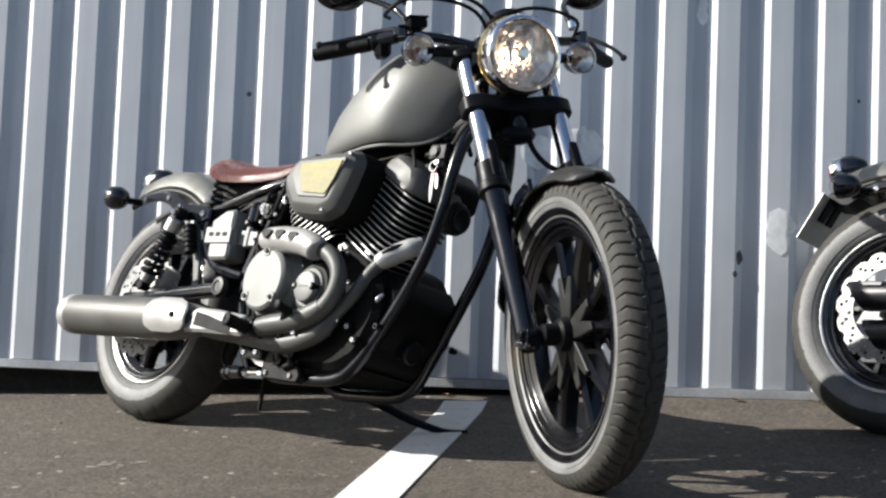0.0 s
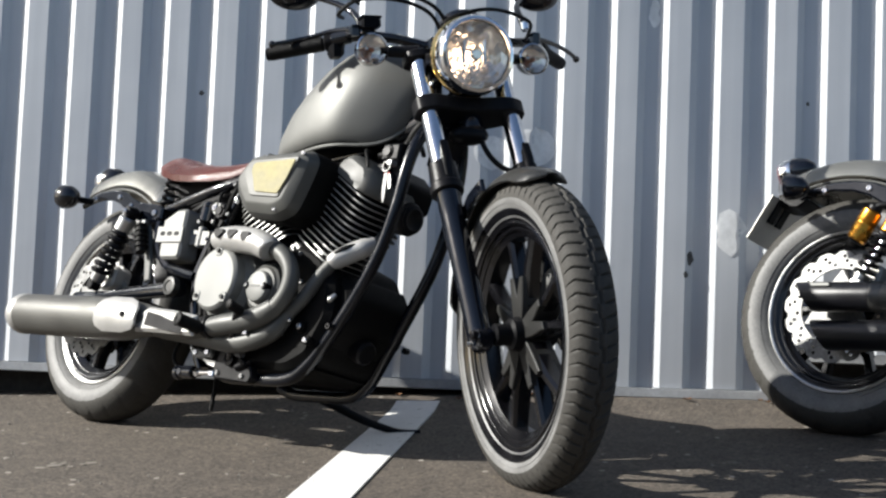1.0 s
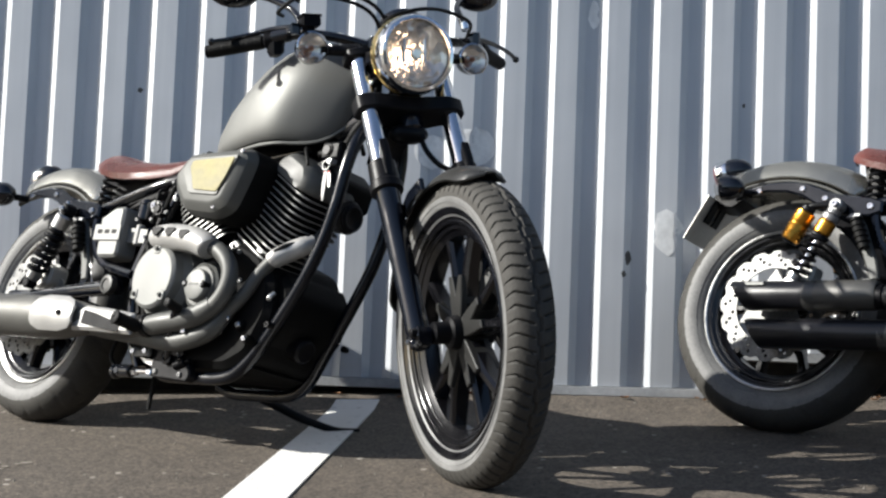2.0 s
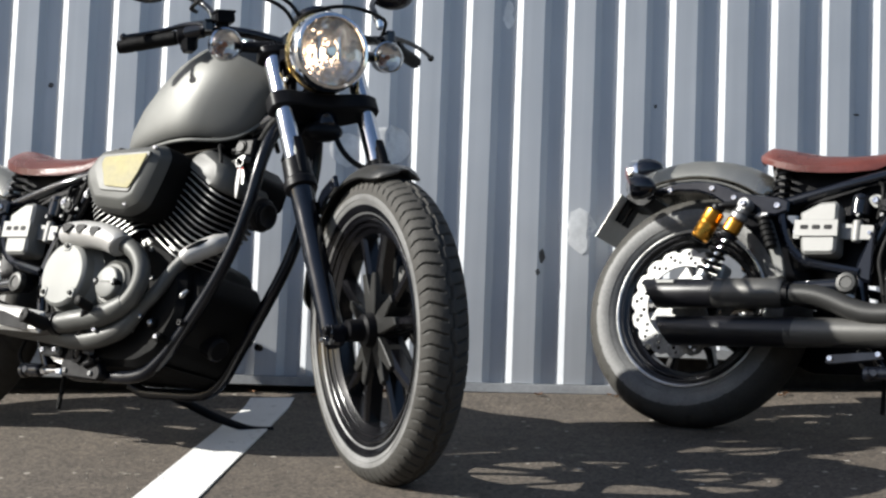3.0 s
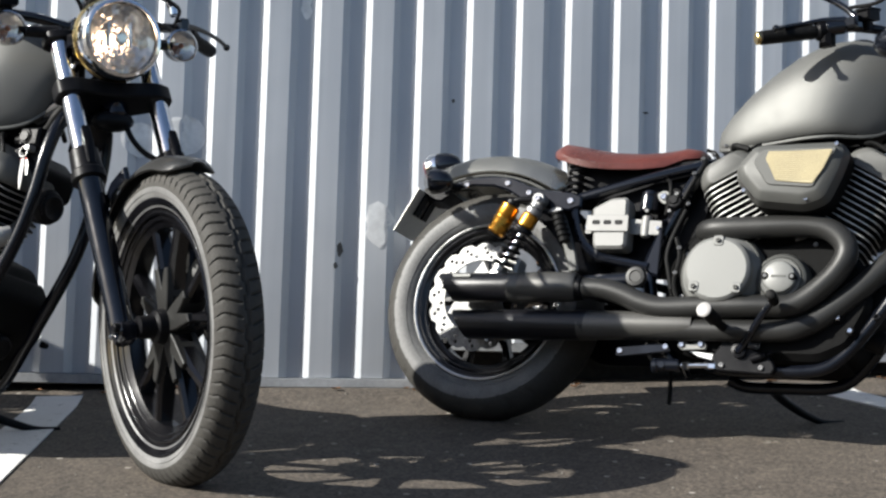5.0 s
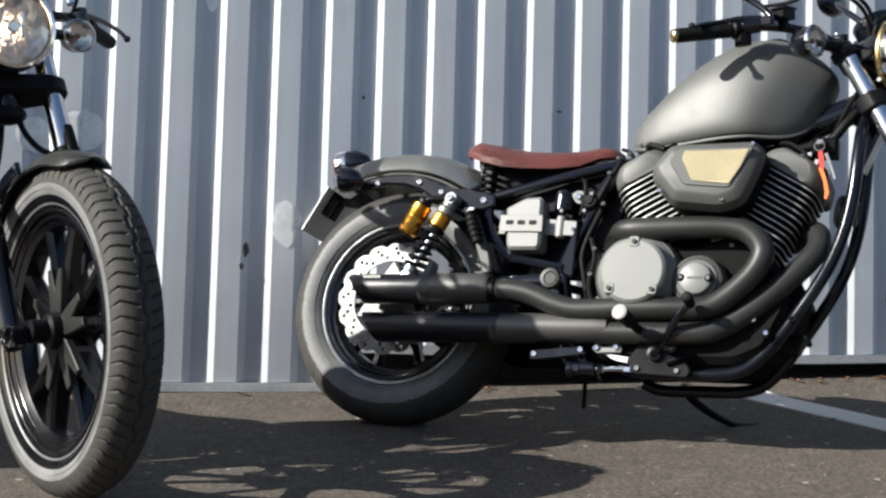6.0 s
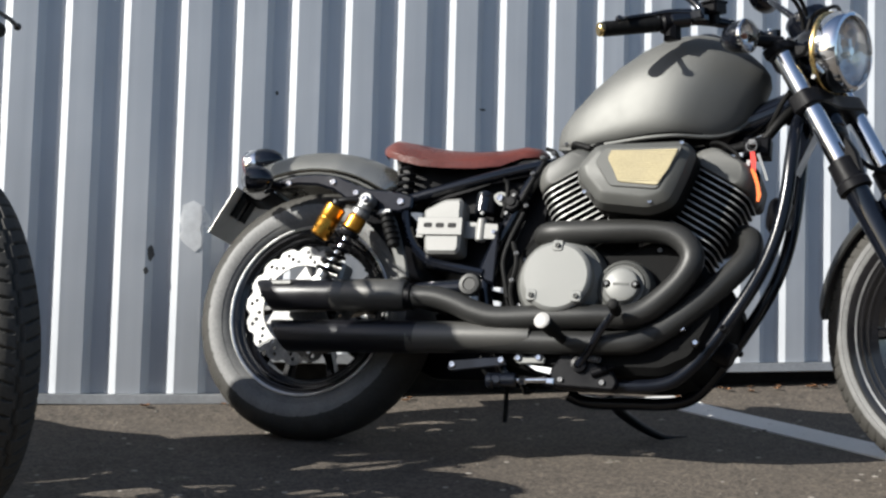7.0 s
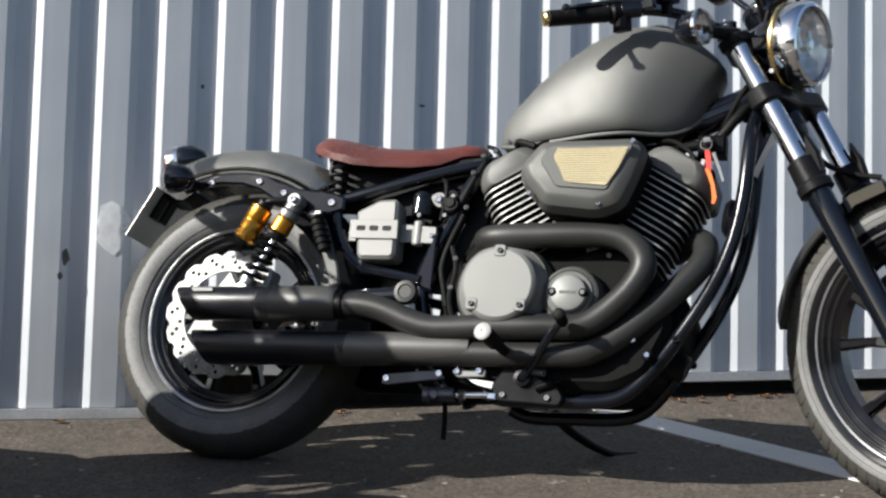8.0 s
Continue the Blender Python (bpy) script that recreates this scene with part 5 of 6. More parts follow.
    part("pivot_cap", lathe([(0, 0.026), (0.012, 0.027), (0.018, 0.024), (0.019, 0.016), (0.016, 0.014), (0.016, 0.0001)], (0.476, -0.174, 0.366), (0, -1, 0), 28), M["pipe"], arm, "dark grey pivot cap")
    for s in (-1, 1):
        top, low = V3((0.177, s * 0.162, 0.577)), V3((0.074, s * 0.160, 0.368))
        u = (low - top) / np.linalg.norm(low - top)
        sk = new("shock_absorber")
        sk.parent = thing
        tagged(sk, "" if first else "shock absorber with gold anodised reservoir")
        L = float(np.linalg.norm(low - top))
        part("rod", rod(top, low, 0.008, 12), M["chrome"], sk)
        part("eye", rod(top + (0, -0.018, 0), top + (0, 0.018, 0), 0.018, 18), M["bolt"] if not first else M["satin"], sk)
        part("eye", rod(low + (0, -0.016, 0), low + (0, 0.016, 0), 0.016, 18), M["steel"] if not first else M["satin"], sk)
        bolt(sk, tuple(top + (0, s * 0.019, 0)), 0.013, (0, s, 0), M["chrome"], 0.008)
        if first:
            part("damper", rod(top + u * 0.012, top + u * 0.105, 0.018, 18), M["satin"], sk)
            part("collar", rod(top + u * 0.014, top + u * 0.060, 0.025, 20), M["steel"], sk, "zinc shock collar")
            part("spring", coil(top + u * 0.058, low - u * 0.040, 0.0235, 0.0072, 6.5), M["satin"], sk, "black coil spring")
            part("foot", rod(low - u * 0.045, low - u * 0.012, 0.020, 18), M["steel"], sk)
        else:
            part("cap", join(rod(top + u * 0.008, top + u * 0.026, 0.019, 20), rod(top + u * 0.026, top + u * 0.045, 0.0235, 20)), M["bolt"], sk, "grey shock cap", 30)
            part("collar", rod(top + u * 0.045, top + u * 0.085, 0.0235, 24), M["gold"], sk, "gold preload collar")
            part("spring_seat", rod(top + u * 0.085, top + u * 0.094, 0.027, 20), M["satin"], sk)
            part("spring", coil(top + u * 0.094, low - u * 0.030, 0.023, 0.0050, 5.5), M["satin"], sk, "black coil spring")
            part("foot", rod(low - u * 0.032, low - u * 0.010, 0.020, 18), M["steel"], sk)
            r0 = top + V3((-0.075, s * 0.006, -0.006))
            part("reservoir", lathe([(0.010, 0.020), (0.014, 0.0262), (0.046, 0.0265), (0.048, 0.0252), (0.052, 0.0252), (0.054, 0.0265), (0.094, 0.0262), (0.099, 0.021)], r0, u, 28), M["gold"], sk, "gold anodised reservoir")
            part("reservoir_cap", rod(r0 + u * -0.004, r0 + u * 0.012, 0.019, 20), M["satin"], sk)
            part("reservoir_end", rod(r0 + u * 0.098, r0 + u * 0.104, 0.020, 20), M["satin"], sk)
            part("bridge", tube([r0 + u * -0.002, r0 + V3((0.02, 0, 0.006)), top + V3((-0.02, 0, 0.002))], 0.009, 10), M["satin"], sk)
    # second small damper, added dark plate and caliper
    bellows = part("rubber_bellows", tube([(0.226, -0.153, 0.545), (0.240, -0.155, 0.508), (0.258, -0.155, 0.466)], [0.016, 0.015, 0.014], 14), M["grip"], thing, "ribbed black rubber bellows")
    for k in range(5):
        part("bellows_ring", lathe([(-0.003, 0.014), (0, 0.0190), (0.003, 0.014)], (0.2285 + 0.0062 * k, -0.154, 0.538 - 0.0145 * k), (0.38, 0, -0.92), 18), M["grip"], bellows)
    part("bracket", prism(rounded([(0.195, 0.548), (0.235, 0.548), (0.235, 0.562), (0.210, 0.562)], 0.004), -0.138, -0.150, 0.002), M["bolt"], thing)
    # sides drawn deep, so that black covers most of the tyre wall
    part("hugger", arc_fender(0.0, 0.323, 0.352, 14, 64, 0.090, 0.115, 22, 0.003, 0.0, 0.2, 0), M["satin"], thing, "black inner mudguard")
    # added black plate keeps the gap behind the swingarm dark
    part("dark_gap_plate", prism(rounded([(0.26, 0.36), (0.52, 0.38), (0.55, 0.20), (0.30, 0.19), (0.24, 0.22)], 0.02, 3), 0.102, 0.118, 0.003), M["plastic"], thing, "black plate added to darken the gap beside the wheel")
    part("rear_caliper", prism(rounded([(0.055, 0.36), (0.115, 0.375), (0.125, 0.425), (0.075, 0.44), (0.045, 0.41)], 0.012), -0.075, -0.132, 0.006), M["alu"], thing, "cast brake caliper")
    for x, z in ((0.075, 0.395), (0.105, 0.402)):
        bolt(thing, (x, -0.133, z), 0.009)

    # -- rear mudguard, struts, lights, plate --
    fend = part("rear_mudguard", arc_fender(-0.015, 0.320, 0.432, 54, 119, 0.099, 0.088, 34, 0.0035, 0.0, 0.25, 0), M["guard"], thing, "satin grey rear mudguard", 50)
    part("mudguard_edge", tube([(-0.015 + 0.352 * math.cos(radians(a)), -0.099, 0.320 + 0.352 * math.sin(radians(a))) for a in range(56, 119, 6)], 0.004, 8), M["grey"], fend)
    for s in (-1, 1):
        st = part("mudguard_strut", strip([(-0.135, 0.612), (-0.09, 0.631), (-0.04, 0.642), (0.02, 0.643), (0.07, 0.633), (0.115, 0.610), (0.160, 0.593), (0.21, 0.586), (0.252, 0.583), (0.284, 0.583)], [0.007, 0.010, 0.012, 0.015, 0.019, 0.022, 0.026, 0.027, 0.026, 0.015], s * 0.120, s * 0.138, 0.005), M["black"], thing, "gloss black mudguard strut")
        for x, z in ((-0.062, 0.630), (0.063, 0.634), (0.130, 0.606), (0.254, 0.583)):
            bolt(st, (x, s * 0.138, z), 0.013 if x > 0.2 else 0.011, (0, s, 0), M["chrome"])
        ind = new("indicator")
        ind.parent = thing
        at = V3((-0.128, s * 0.197, 0.622))
        part("stalk", tube([(-0.09, s * 0.13, 0.625), (-0.11, s * 0.155, 0.624), (-0.125, s * 0.172, 0.622)], 0.010, 10), M["plastic"], ind)
        part("housing", lathe([(0.050, 0.0001), (0.047, 0.012), (0.036, 0.025), (0.018, 0.033), (0.0, 0.0355), (-0.010, 0.0355)], at, (1, 0, 0), 24), M["black"], ind, "gloss black bullet indicator")
        part("lens", lathe([(0.0, 0.033), (0.012, 0.031), (0.020, 0.020), (0.023, 0.0001)], at - (0.010, 0, 0), (-1, 0, 0), 24), M["glass"], ind, "clear indicator lens")
        part("bulb", ball(at - (0.006, 0, 0), 0.010, 0.012, 0.012), M["amber"], ind)
    tail = part("tail_lamp", lathe([(0.060, 0.0001), (0.055, 0.016), (0.040, 0.030), (0.015, 0.040), (0.0, 0.042), (-0.014, 0.041)], (-0.228, 0, 0.736), (1, 0, 0.25), 28), M["black"], thing, "black bullet tail lamp on the mudguard")
    part("lamp_ring", lathe([(0.0, 0.0400), (-0.006, 0.0430), (-0.036, 0.0420), (-0.040, 0.0395), (-0.034, 0.038), (0.0, 0.038)], (-0.228, 0, 0.736), (1, 0, 0.25), 28, True), M["chrome"], tail, "chrome lamp ring")
    part("lamp_lens", lathe([(0.0, 0.038), (0.008, 0.036), (0.013, 0.02), (0.015, 0.0001)], (-0.2630, 0, 0.7273), (-1, 0, -0.25), 24), M["red_lens"], tail, "dark red lens")
    if not first:
        part("plate_holder", prism(rounded([(-0.255, 0.655), (-0.20, 0.665), (-0.155, 0.64), (-0.19, 0.615), (-0.25, 0.622)], 0.008), -0.045, 0.045, 0.004), M["plastic"], thing)
        c0, c1 = V3((-0.240, 0, 0.638)), V3((-0.302, 0, 0.512))
        nrm = V3((-(c1 - c0)[2], 0, (c1 - c0)[0]))
        nrm /= np.linalg.norm(nrm)
        pl = part("licence_plate", loft([[tuple(p + V3((0, y, 0)) + nrm * o) for p, y in ((c0, -0.098), (c0, 0.098), (c1, 0.098), (c1, -0.098))] for o in (0.0, 0.002)]), M["plate_back"], thing, "back of a pale licence plate")
        for y in (-0.045, 0.0):
            part("plate_bracket", loft([[tuple(p + V3((0, q, 0)) + nrm * o) for p, q in ((c0, y - 0.014), (c0, y + 0.014), (c0 + (c1 - c0) * 0.52, y + 0.014), (c0 + (c1 - c0) * 0.52, y - 0.014))] for o in (0.003, 0.010)]), M["plastic"], pl)

    # -- foot controls, side stand, small hardware --
    ctl = new("foot_controls")
    ctl.parent = thing
    part("hanger", prism(rounded([(0.688, 0.146), (0.826, 0.142), (0.834, 0.160), (0.818, 0.190), (0.775, 0.203), (0.760, 0.235), (0.738, 0.268), (0.706, 0.266), (0.694, 0.205), (0.676, 0.180)], 0.008), -0.122, -0.148, 0.004), M["satin"], ctl, "black foot peg hanger plate")
    part("foot_peg", join(rod((0.716, -0.150, 0.240), (0.692, -0.292, 0.262), 0.011, 18), rod((0.703, -0.230, 0.2525), (0.6925, -0.288, 0.2615), 0.0165, 18)), M["grip"], ctl, "black rubber foot peg")
    part("peg_end", lathe([(0, 0.0185), (0.003, 0.0185), (0.005, 0.016), (0.005, 0.004), (0.003, 0.0035), (0.003, 0.0001)], (0.692, -0.2905, 0.2620), (-0.16, -0.975, 0.15), 24), M["grip"] if first else M["white"], ctl, "" if first else "bright peg end")
    part("peg_hinge", join(block((0.716, -0.158, 0.240), (0.034, 0.022, 0.034), 0.006), rod((0.698, -0.162, 0.236), (0.734, -0.162, 0.236), 0.007, 12)), M["satin"], ctl)
    part("hinge_clip", block((0.700, -0.174, 0.248), (0.014, 0.004, 0.010), 0.001), M["steel"], ctl, "bright hinge clip")
    part("brake_pedal", tube([(0.745, -0.152, 0.196), (0.772, -0.178, 0.226), (0.800, -0.205, 0.262), (0.826, -0.226, 0.290), (0.836, -0.232, 0.300)], [0.010, 0.010, 0.009, 0.008, 0.007], 10), M["black"], ctl, "gloss black brake pedal")
    part("pedal_pad", join(rod((0.838, -0.222, 0.302), (0.838, -0.262, 0.311), 0.0125, 14), ball((0.838, -0.262, 0.311), 0.0125, 0.004, 0.0125)), M["grip"], ctl)
    part("master_cylinder", join(rod((0.540, -0.140, 0.153), (0.600, -0.140, 0.155), 0.0165, 18), rod((0.528, -0.140, 0.150), (0.545, -0.140, 0.151), 0.0190, 18), rod((0.556, -0.140, 0.152), (0.556, -0.158, 0.152), 0.010, 14)), M["black"], ctl, "gloss black brake master cylinder")
    part("push_rod", join(rod((0.600, -0.140, 0.155), (0.672, -0.140, 0.159), 0.0065, 12), rod((0.606, -0.140, 0.155), (0.622, -0.140, 0.156), 0.0115, 6), block((0.680, -0.144, 0.156), (0.018, 0.016, 0.014), 0.002)), M["chrome"], ctl, "chrome push rod")
    part("link_plate", prism(rounded([(0.588, 0.204), (0.594, 0.214), (0.607, 0.214), (0.622, 0.208), (0.642, 0.215), (0.656, 0.217), (0.664, 0.208), (0.662, 0.196), (0.602, 0.192)], 0.004), -0.138, -0.150, 0.002), M["cover"], ctl, "grey link plate with two bolts")
    for x, z in ((0.601, 0.2045), (0.649, 0.2075)):
        bolt(ctl, (x, -0.150, z), 0.010, mat=M["chrome"])
    part("lower_link", prism(rounded([(0.612, 0.195), (0.682, 0.188), (0.678, 0.172), (0.640, 0.180)], 0.004), -0.132, -0.140, 0.0015), M["steel"], ctl, "plain steel link")
    part("pedal_pivot", lathe([(0, 0.010), (0.002, 0.018), (0.012, 0.018), (0.014, 0.010)], (0.745, -0.146, 0.196), (0, -1, 0), 18, True), M["satin"], ctl)
    part("return_spring", coil((0.752, -0.154, 0.214), (0.792, -0.154, 0.208), 0.007, 0.0018, 7), M["bolt"], ctl)
    part("stop_switch", join(rod((0.775, -0.150, 0.176), (0.812, -0.150, 0.190), 0.010, 14), rod((0.812, -0.150, 0.190), (0.826, -0.150, 0.195), 0.005, 10)), M["plastic"], ctl)
    for x, z in ((0.704, 0.160), (0.800, 0.158), (0.726, 0.222)):
        bolt(ctl, (x, -0.148, z), 0.009, mat=M["bolt"])
    part("brake_hose", tube([(0.535, -0.14, 0.156), (0.512, -0.15, 0.19), (0.51, -0.14, 0.26), (0.40, -0.12, 0.31), (0.15, -0.13, 0.36)], 0.005, 8), M["grip"], ctl)
    part("drain_tube", tube([(0.535, -0.02, 0.18), (0.54, -0.02, 0.12), (0.541, -0.02, 0.075)], 0.006, 8), M["grip"], ctl)
    part("belly_pan", prism(rounded([(0.56, 0.180), (0.92, 0.180), (0.98, 0.20), (0.93, 0.22), (0.56, 0.21)], 0.008), -0.085, 0.10, 0.006), M["crank"], engine)
    stand = part("side_stand", tube([(0.755, 0.12, 0.165), (0.768, 0.21, 0.149), (0.80, 0.275, 0.130), (0.835, 0.342, 0.119), (0.858, 0.372, 0.119), (0.890, 0.410, 0.128)], [0.014, 0.013, 0.012, 0.010, 0.008, 0.007], 10), M["satin"], thing, "black side stand on the ground")
    tilt = lambda g: ([(q[0], q[1], q[2] + (q[1] - 0.375) * 0.266) for q in g[0]], g[1])
    part("stand_foot", tilt(prism(rounded([(0.838, 0.1085), (0.895, 0.1085), (0.912, 0.113), (0.89, 0.118), (0.842, 0.118)], 0.003), 0.345, 0.402, 0.0015)), M["satin"], stand)

    # -- fork, clamps, headlamp --
    fork = new("front_fork")
    fork.parent = thing
    for s in (-1, 1):
        o = V3((0, s * 0.102, 0))
        leg = part("fork_leg", S(lathe([(0, 0.022), (0.01, 0.030), (0.030, 0.030), (0.036, 0.0275), (0.10, 0.0275), (0.36, 0.0255), (0.40, 0.026), (0.425, 0.020)], FORK_TOP + o + FORK_DIR * 0.365, FORK_DIR, 24)), M["black"], fork, "gloss black fork slider", 30)
        part("stanchion", S(rod(FORK_TOP + o - FORK_DIR * 0.01, FORK_TOP + o + FORK_DIR * 0.40, 0.0232, 24)), M["chrome"], fork, "chrome fork tube")
        part("dust_cover", S(lathe([(0, 0.026), (0.004, 0.032), (0.055, 0.034), (0.060, 0.038), (0.078, 0.038), (0.082, 0.030)], FORK_TOP + o + FORK_DIR * 0.318, FORK_DIR, 24)), M["satin"], leg, "black dust cover", 30)
        part("cover_fin", S(prism([(1.345, 0.775), (1.372, 0.735), (1.385, 0.690), (1.345, 0.690)], s * 0.092, s * 0.112, 0.003)), M["satin"], leg)
        part("axle_clamp", S(join(rod((1.562, s * 0.084, 0.324), (1.562, s * 0.124, 0.324), 0.021, 20), prism(rounded([(1.525, 0.325), (1.58, 0.338), (1.582, 0.306), (1.53, 0.298)], 0.008), s * 0.088, s * 0.118, 0.003))), M["black"], leg)
        for q in ((1.535, 0.312),):
            bolt(leg, (q[0], s * 0.124, q[1]), 0.008, (0, s, 0), M["steel"], fix=S)
    for at, name, h in ((FORK_TOP + FORK_DIR * 0.155, "lower_clamp", 0.021), (FORK_TOP + FORK_DIR * 0.012, "upper_clamp", 0.013)):
        prof = rounded([(-0.034, -0.100), (-0.060, -0.04), (-0.060, 0.04), (-0.034, 0.100), (-0.030, 0.136), (0.020, 0.136), (0.034, 0.10), (0.022, 0), (0.034, -0.10), (0.020, -0.136), (-0.030, -0.136)], 0.014, 3)
        ax = -FORK_DIR
        ex_ = V3((ax[2], 0, -ax[0]))
        rings = [[tuple(at + ax * o + ex_ * q[0] + V3((0, q[1], 0))) for q in (inset(prof, d))] for o, d in ((-h, 0.004), (-h + 0.004, 0), (h - 0.004, 0), (h, 0.004))]
        part(name, S(loft(rings)), M["satin"], fork, "satin black fork clamp", 30)
    part("fork_hose", S(tube([(1.265, 0.02, 0.80), (1.29, 0.03, 0.755), (1.32, 0.05, 0.72), (1.37, 0.07, 0.70), (1.42, 0.085, 0.69)], 0.0065, 8)), M["grip"], fork)
    part("hose_joint", S(join(rod((1.268, 0.02, 0.815), (1.275, 0.022, 0.785), 0.012, 12), ball((1.26, -0.005, 0.80), 0.03, 0.05, 0.025))), M["satin"], fork)

    lamp = new("headlamp")
    lamp.parent = thing
    A = V3((0.995, 0, -0.06))
    A /= np.linalg.norm(A)
    part("bucket", S(lathe([(-0.090, 0.0001), (-0.089, 0.012), (-0.084, 0.035), (-0.062, 0.060), (-0.030, 0.078), (0.005, 0.086), (0.012, 0.086), (0.012, 0.083), (-0.030, 0.074), (-0.060, 0.055), (-0.080, 0.030), (-0.084, 0.0001)], HEAD, A, 44)), M["black"], lamp, "gloss black headlamp shell", 30)
    part("bezel", S(lathe([(0.012, 0.0865), (0.014, 0.092), (0.030, 0.0945), (0.058, 0.0935), (0.066, 0.089), (0.068, 0.082), (0.062, 0.080), (0.056, 0.080), (0.014, 0.084)], HEAD, A, 48, True)), M["chrome"], lamp, "chrome headlamp bezel", 30)
    part("bezel_ring", S(lathe([(0.004, 0.0935), (0.008, 0.0975), (0.014, 0.0975), (0.017, 0.0935)], HEAD, A, 48, True)), M["brass"], lamp, "thin brass ring")
    part("reflector", S(lamp_bowl(HEAD, A, 0.079, 0.056, 0.014, 18, 6, 5)), M["reflector"] if first else M["clear_reflector"], lamp, "bright faceted reflector", 3)
    lens = part("lens", S(lathe([(0.058, 0.080), (0.066, 0.070), (0.072, 0.050), (0.076, 0.025), (0.077, 0.0001), (0.074, 0.0001), (0.073, 0.025), (0.069, 0.050), (0.062, 0.070), (0.055, 0.078)], HEAD, A, 44, True)), M["glass"], lamp, "clear headlamp glass")
    lens.visible_shadow = False
    part("bulb_shield", S(join(rod(HEAD + A * 0.042, HEAD + A * 0.060, 0.013, 18), rod(HEAD + A * 0.018 + V3((0, 0, -0.014)), HEAD + A * 0.055 + V3((0, 0, -0.012)), 0.0025, 8))), M["chrome"], lamp, "chrome bulb shield")
    for s in (-1, 1):
        part("reflector_step", S(block(HEAD + A * 0.040 + V3((0, s * 0.026, 0.008)), (0.012, 0.009, 0.055), 0.003)), M["chrome"], lamp)
    if first:
        part("bulb", S(ball(HEAD + A * 0.030, 0.012, 0.011, 0.011)), M["glow"], lamp, "lit warm bulb")
    for s in (-1, 1):
        part("lamp_bracket", S(prism(rounded([(1.185, 0.968), (1.255, 0.968), (1.268, 0.992), (1.19, 1.002)], 0.006), s * 0.086, s * 0.096, 0.002)), M["satin"], lamp)
    bolt(lamp, (1.270, -0.098, 0.917), 0.008, mat=M["chrome"], fix=S)

    for s in (-1, 1):
        ind = new("indicator")
        ind.parent = thing
        at = V3((1.155, s * 0.211, 1.012))
        part("stalk", S(tube([(1.190, s * 0.10, 1.008), (1.165, s * 0.15, 1.010), (1.152, s * 0.185, 1.012)], [0.016, 0.014, 0.012], 12)), M["satin"], ind)
        part("housing", S(lathe([(-0.052, 0.0001), (-0.050, 0.014), (-0.036, 0.028), (-0.015, 0.036), (0.004, 0.038), (0.010, 0.038), (0.010, 0.0362), (-0.015, 0.033), (-0.034, 0.025), (-0.046, 0.0001)], at, (1, 0, 0), 26)), M["black"], ind, "gloss black bullet indicator")
        part("ring", S(lathe([(0.008, 0.0365), (0.010, 0.0395), (0.017, 0.0395), (0.019, 0.0365)], at, (1, 0, 0), 26, True)), M["chrome"], ind)
        lens = part("lens", S(lathe([(0.012, 0.0365), (0.024, 0.034), (0.034, 0.024), (0.039, 0.010), (0.040, 0.0001), (0.038, 0.0001), (0.037, 0.010), (0.032, 0.023), (0.022, 0.032), (0.012, 0.0345)], at, (1, 0, 0), 26, True)), M["glass"], ind, "clear indicator lens")
        lens.visible_shadow = False
        part("reflector", S(lamp_bowl(at, V3((1, 0, 0)), 0.0355, 0.010, -0.004, 12, 4, 9)), M["reflector"] if first else M["clear_reflector"], ind, "", 3)
        part("bulb", S(ball(at + (0.006, 0, 0), 0.008, 0.007, 0.007)), M["amber"], ind, "amber bulb")

    # -- handlebar --
    B = lambda g: S(([(q[0], q[1] + 0.012, q[2] - 0.024 + 0.025 * q[1]) for q in g[0]], g[1]))
    bar = new("handlebar")
    bar.parent = thing
    part("bar", B(tube([(0.905, -0.395, 1.080), (0.972, -0.285, 1.094), (1.035, -0.215, 1.102), (1.095, -0.14, 1.086), (1.128, -0.06, 1.060), (1.130, 0, 1.056), (1.128, 0.06, 1.060), (1.105, 0.15, 1.082), (1.06, 0.235, 1.094), (0.985, 0.315, 1.088), (0.905, 0.395, 1.080)], 0.0125, 12)), M["black"], bar, "gloss black wide handlebar")
    for s in (-1, 1):
        a, b = V3((0.895, s * 0.405, 1.080)), V3((0.985, 0.312, 1.088) if s > 0 else (0.972, -0.285, 1.094))
        gr = part("grip", B(rod(a, b, 0.0180, 18)), M["grip"], bar, "black rubber grip")
        for k in range(6):
            part("grip_ring", B(lathe([(-0.002, 0.0175), (0, 0.0184), (0.002, 0.0175)], a + (b - a) * (0.12 + 0.15 * k), b - a, 18)), M["grip"], gr)
        part("bar_end", B(rod(a - (b - a) * 0.06, a + (b - a) * 0.02, 0.0165, 18)), M["satin"] if first else M["brass"], bar, "" if first else "brass bar end")
        part("switch_housing", B(join(rod(b + (b - a) * 0.02, b + (b - a) * 0.34, 0.0235, 18), block(V3(b + (b - a) * 0.2) + V3((0.004, 0, -0.024)), (0.036, 0.040, 0.036), 0.010))), M["plastic"], bar)
        way = [(1.066, 0.245, 1.101), (1.052, 0.278, 1.105), (1.022, 0.333, 1.101), (0.982, 0.390, 1.092), (0.955, 0.425, 1.080)] if s > 0 else [(1.030, -0.238, 1.118), (0.990, -0.273, 1.121), (0.963, -0.307, 1.115), (0.943, -0.360, 1.105), (0.954, -0.414, 1.092)]
        part("lever", B(tube(way, [0.010, 0.0075, 0.006, 0.0055, 0.006], 10)), M["black"], bar, "black hand lever")
        part("lever_ball", B(ball(way[-1], 0.0095, 0.0095, 0.0095, 12, 8)), M["black"], bar)
        k = V3((0, 0, 0) if s > 0 else (-0.030, 0.008, 0.008))
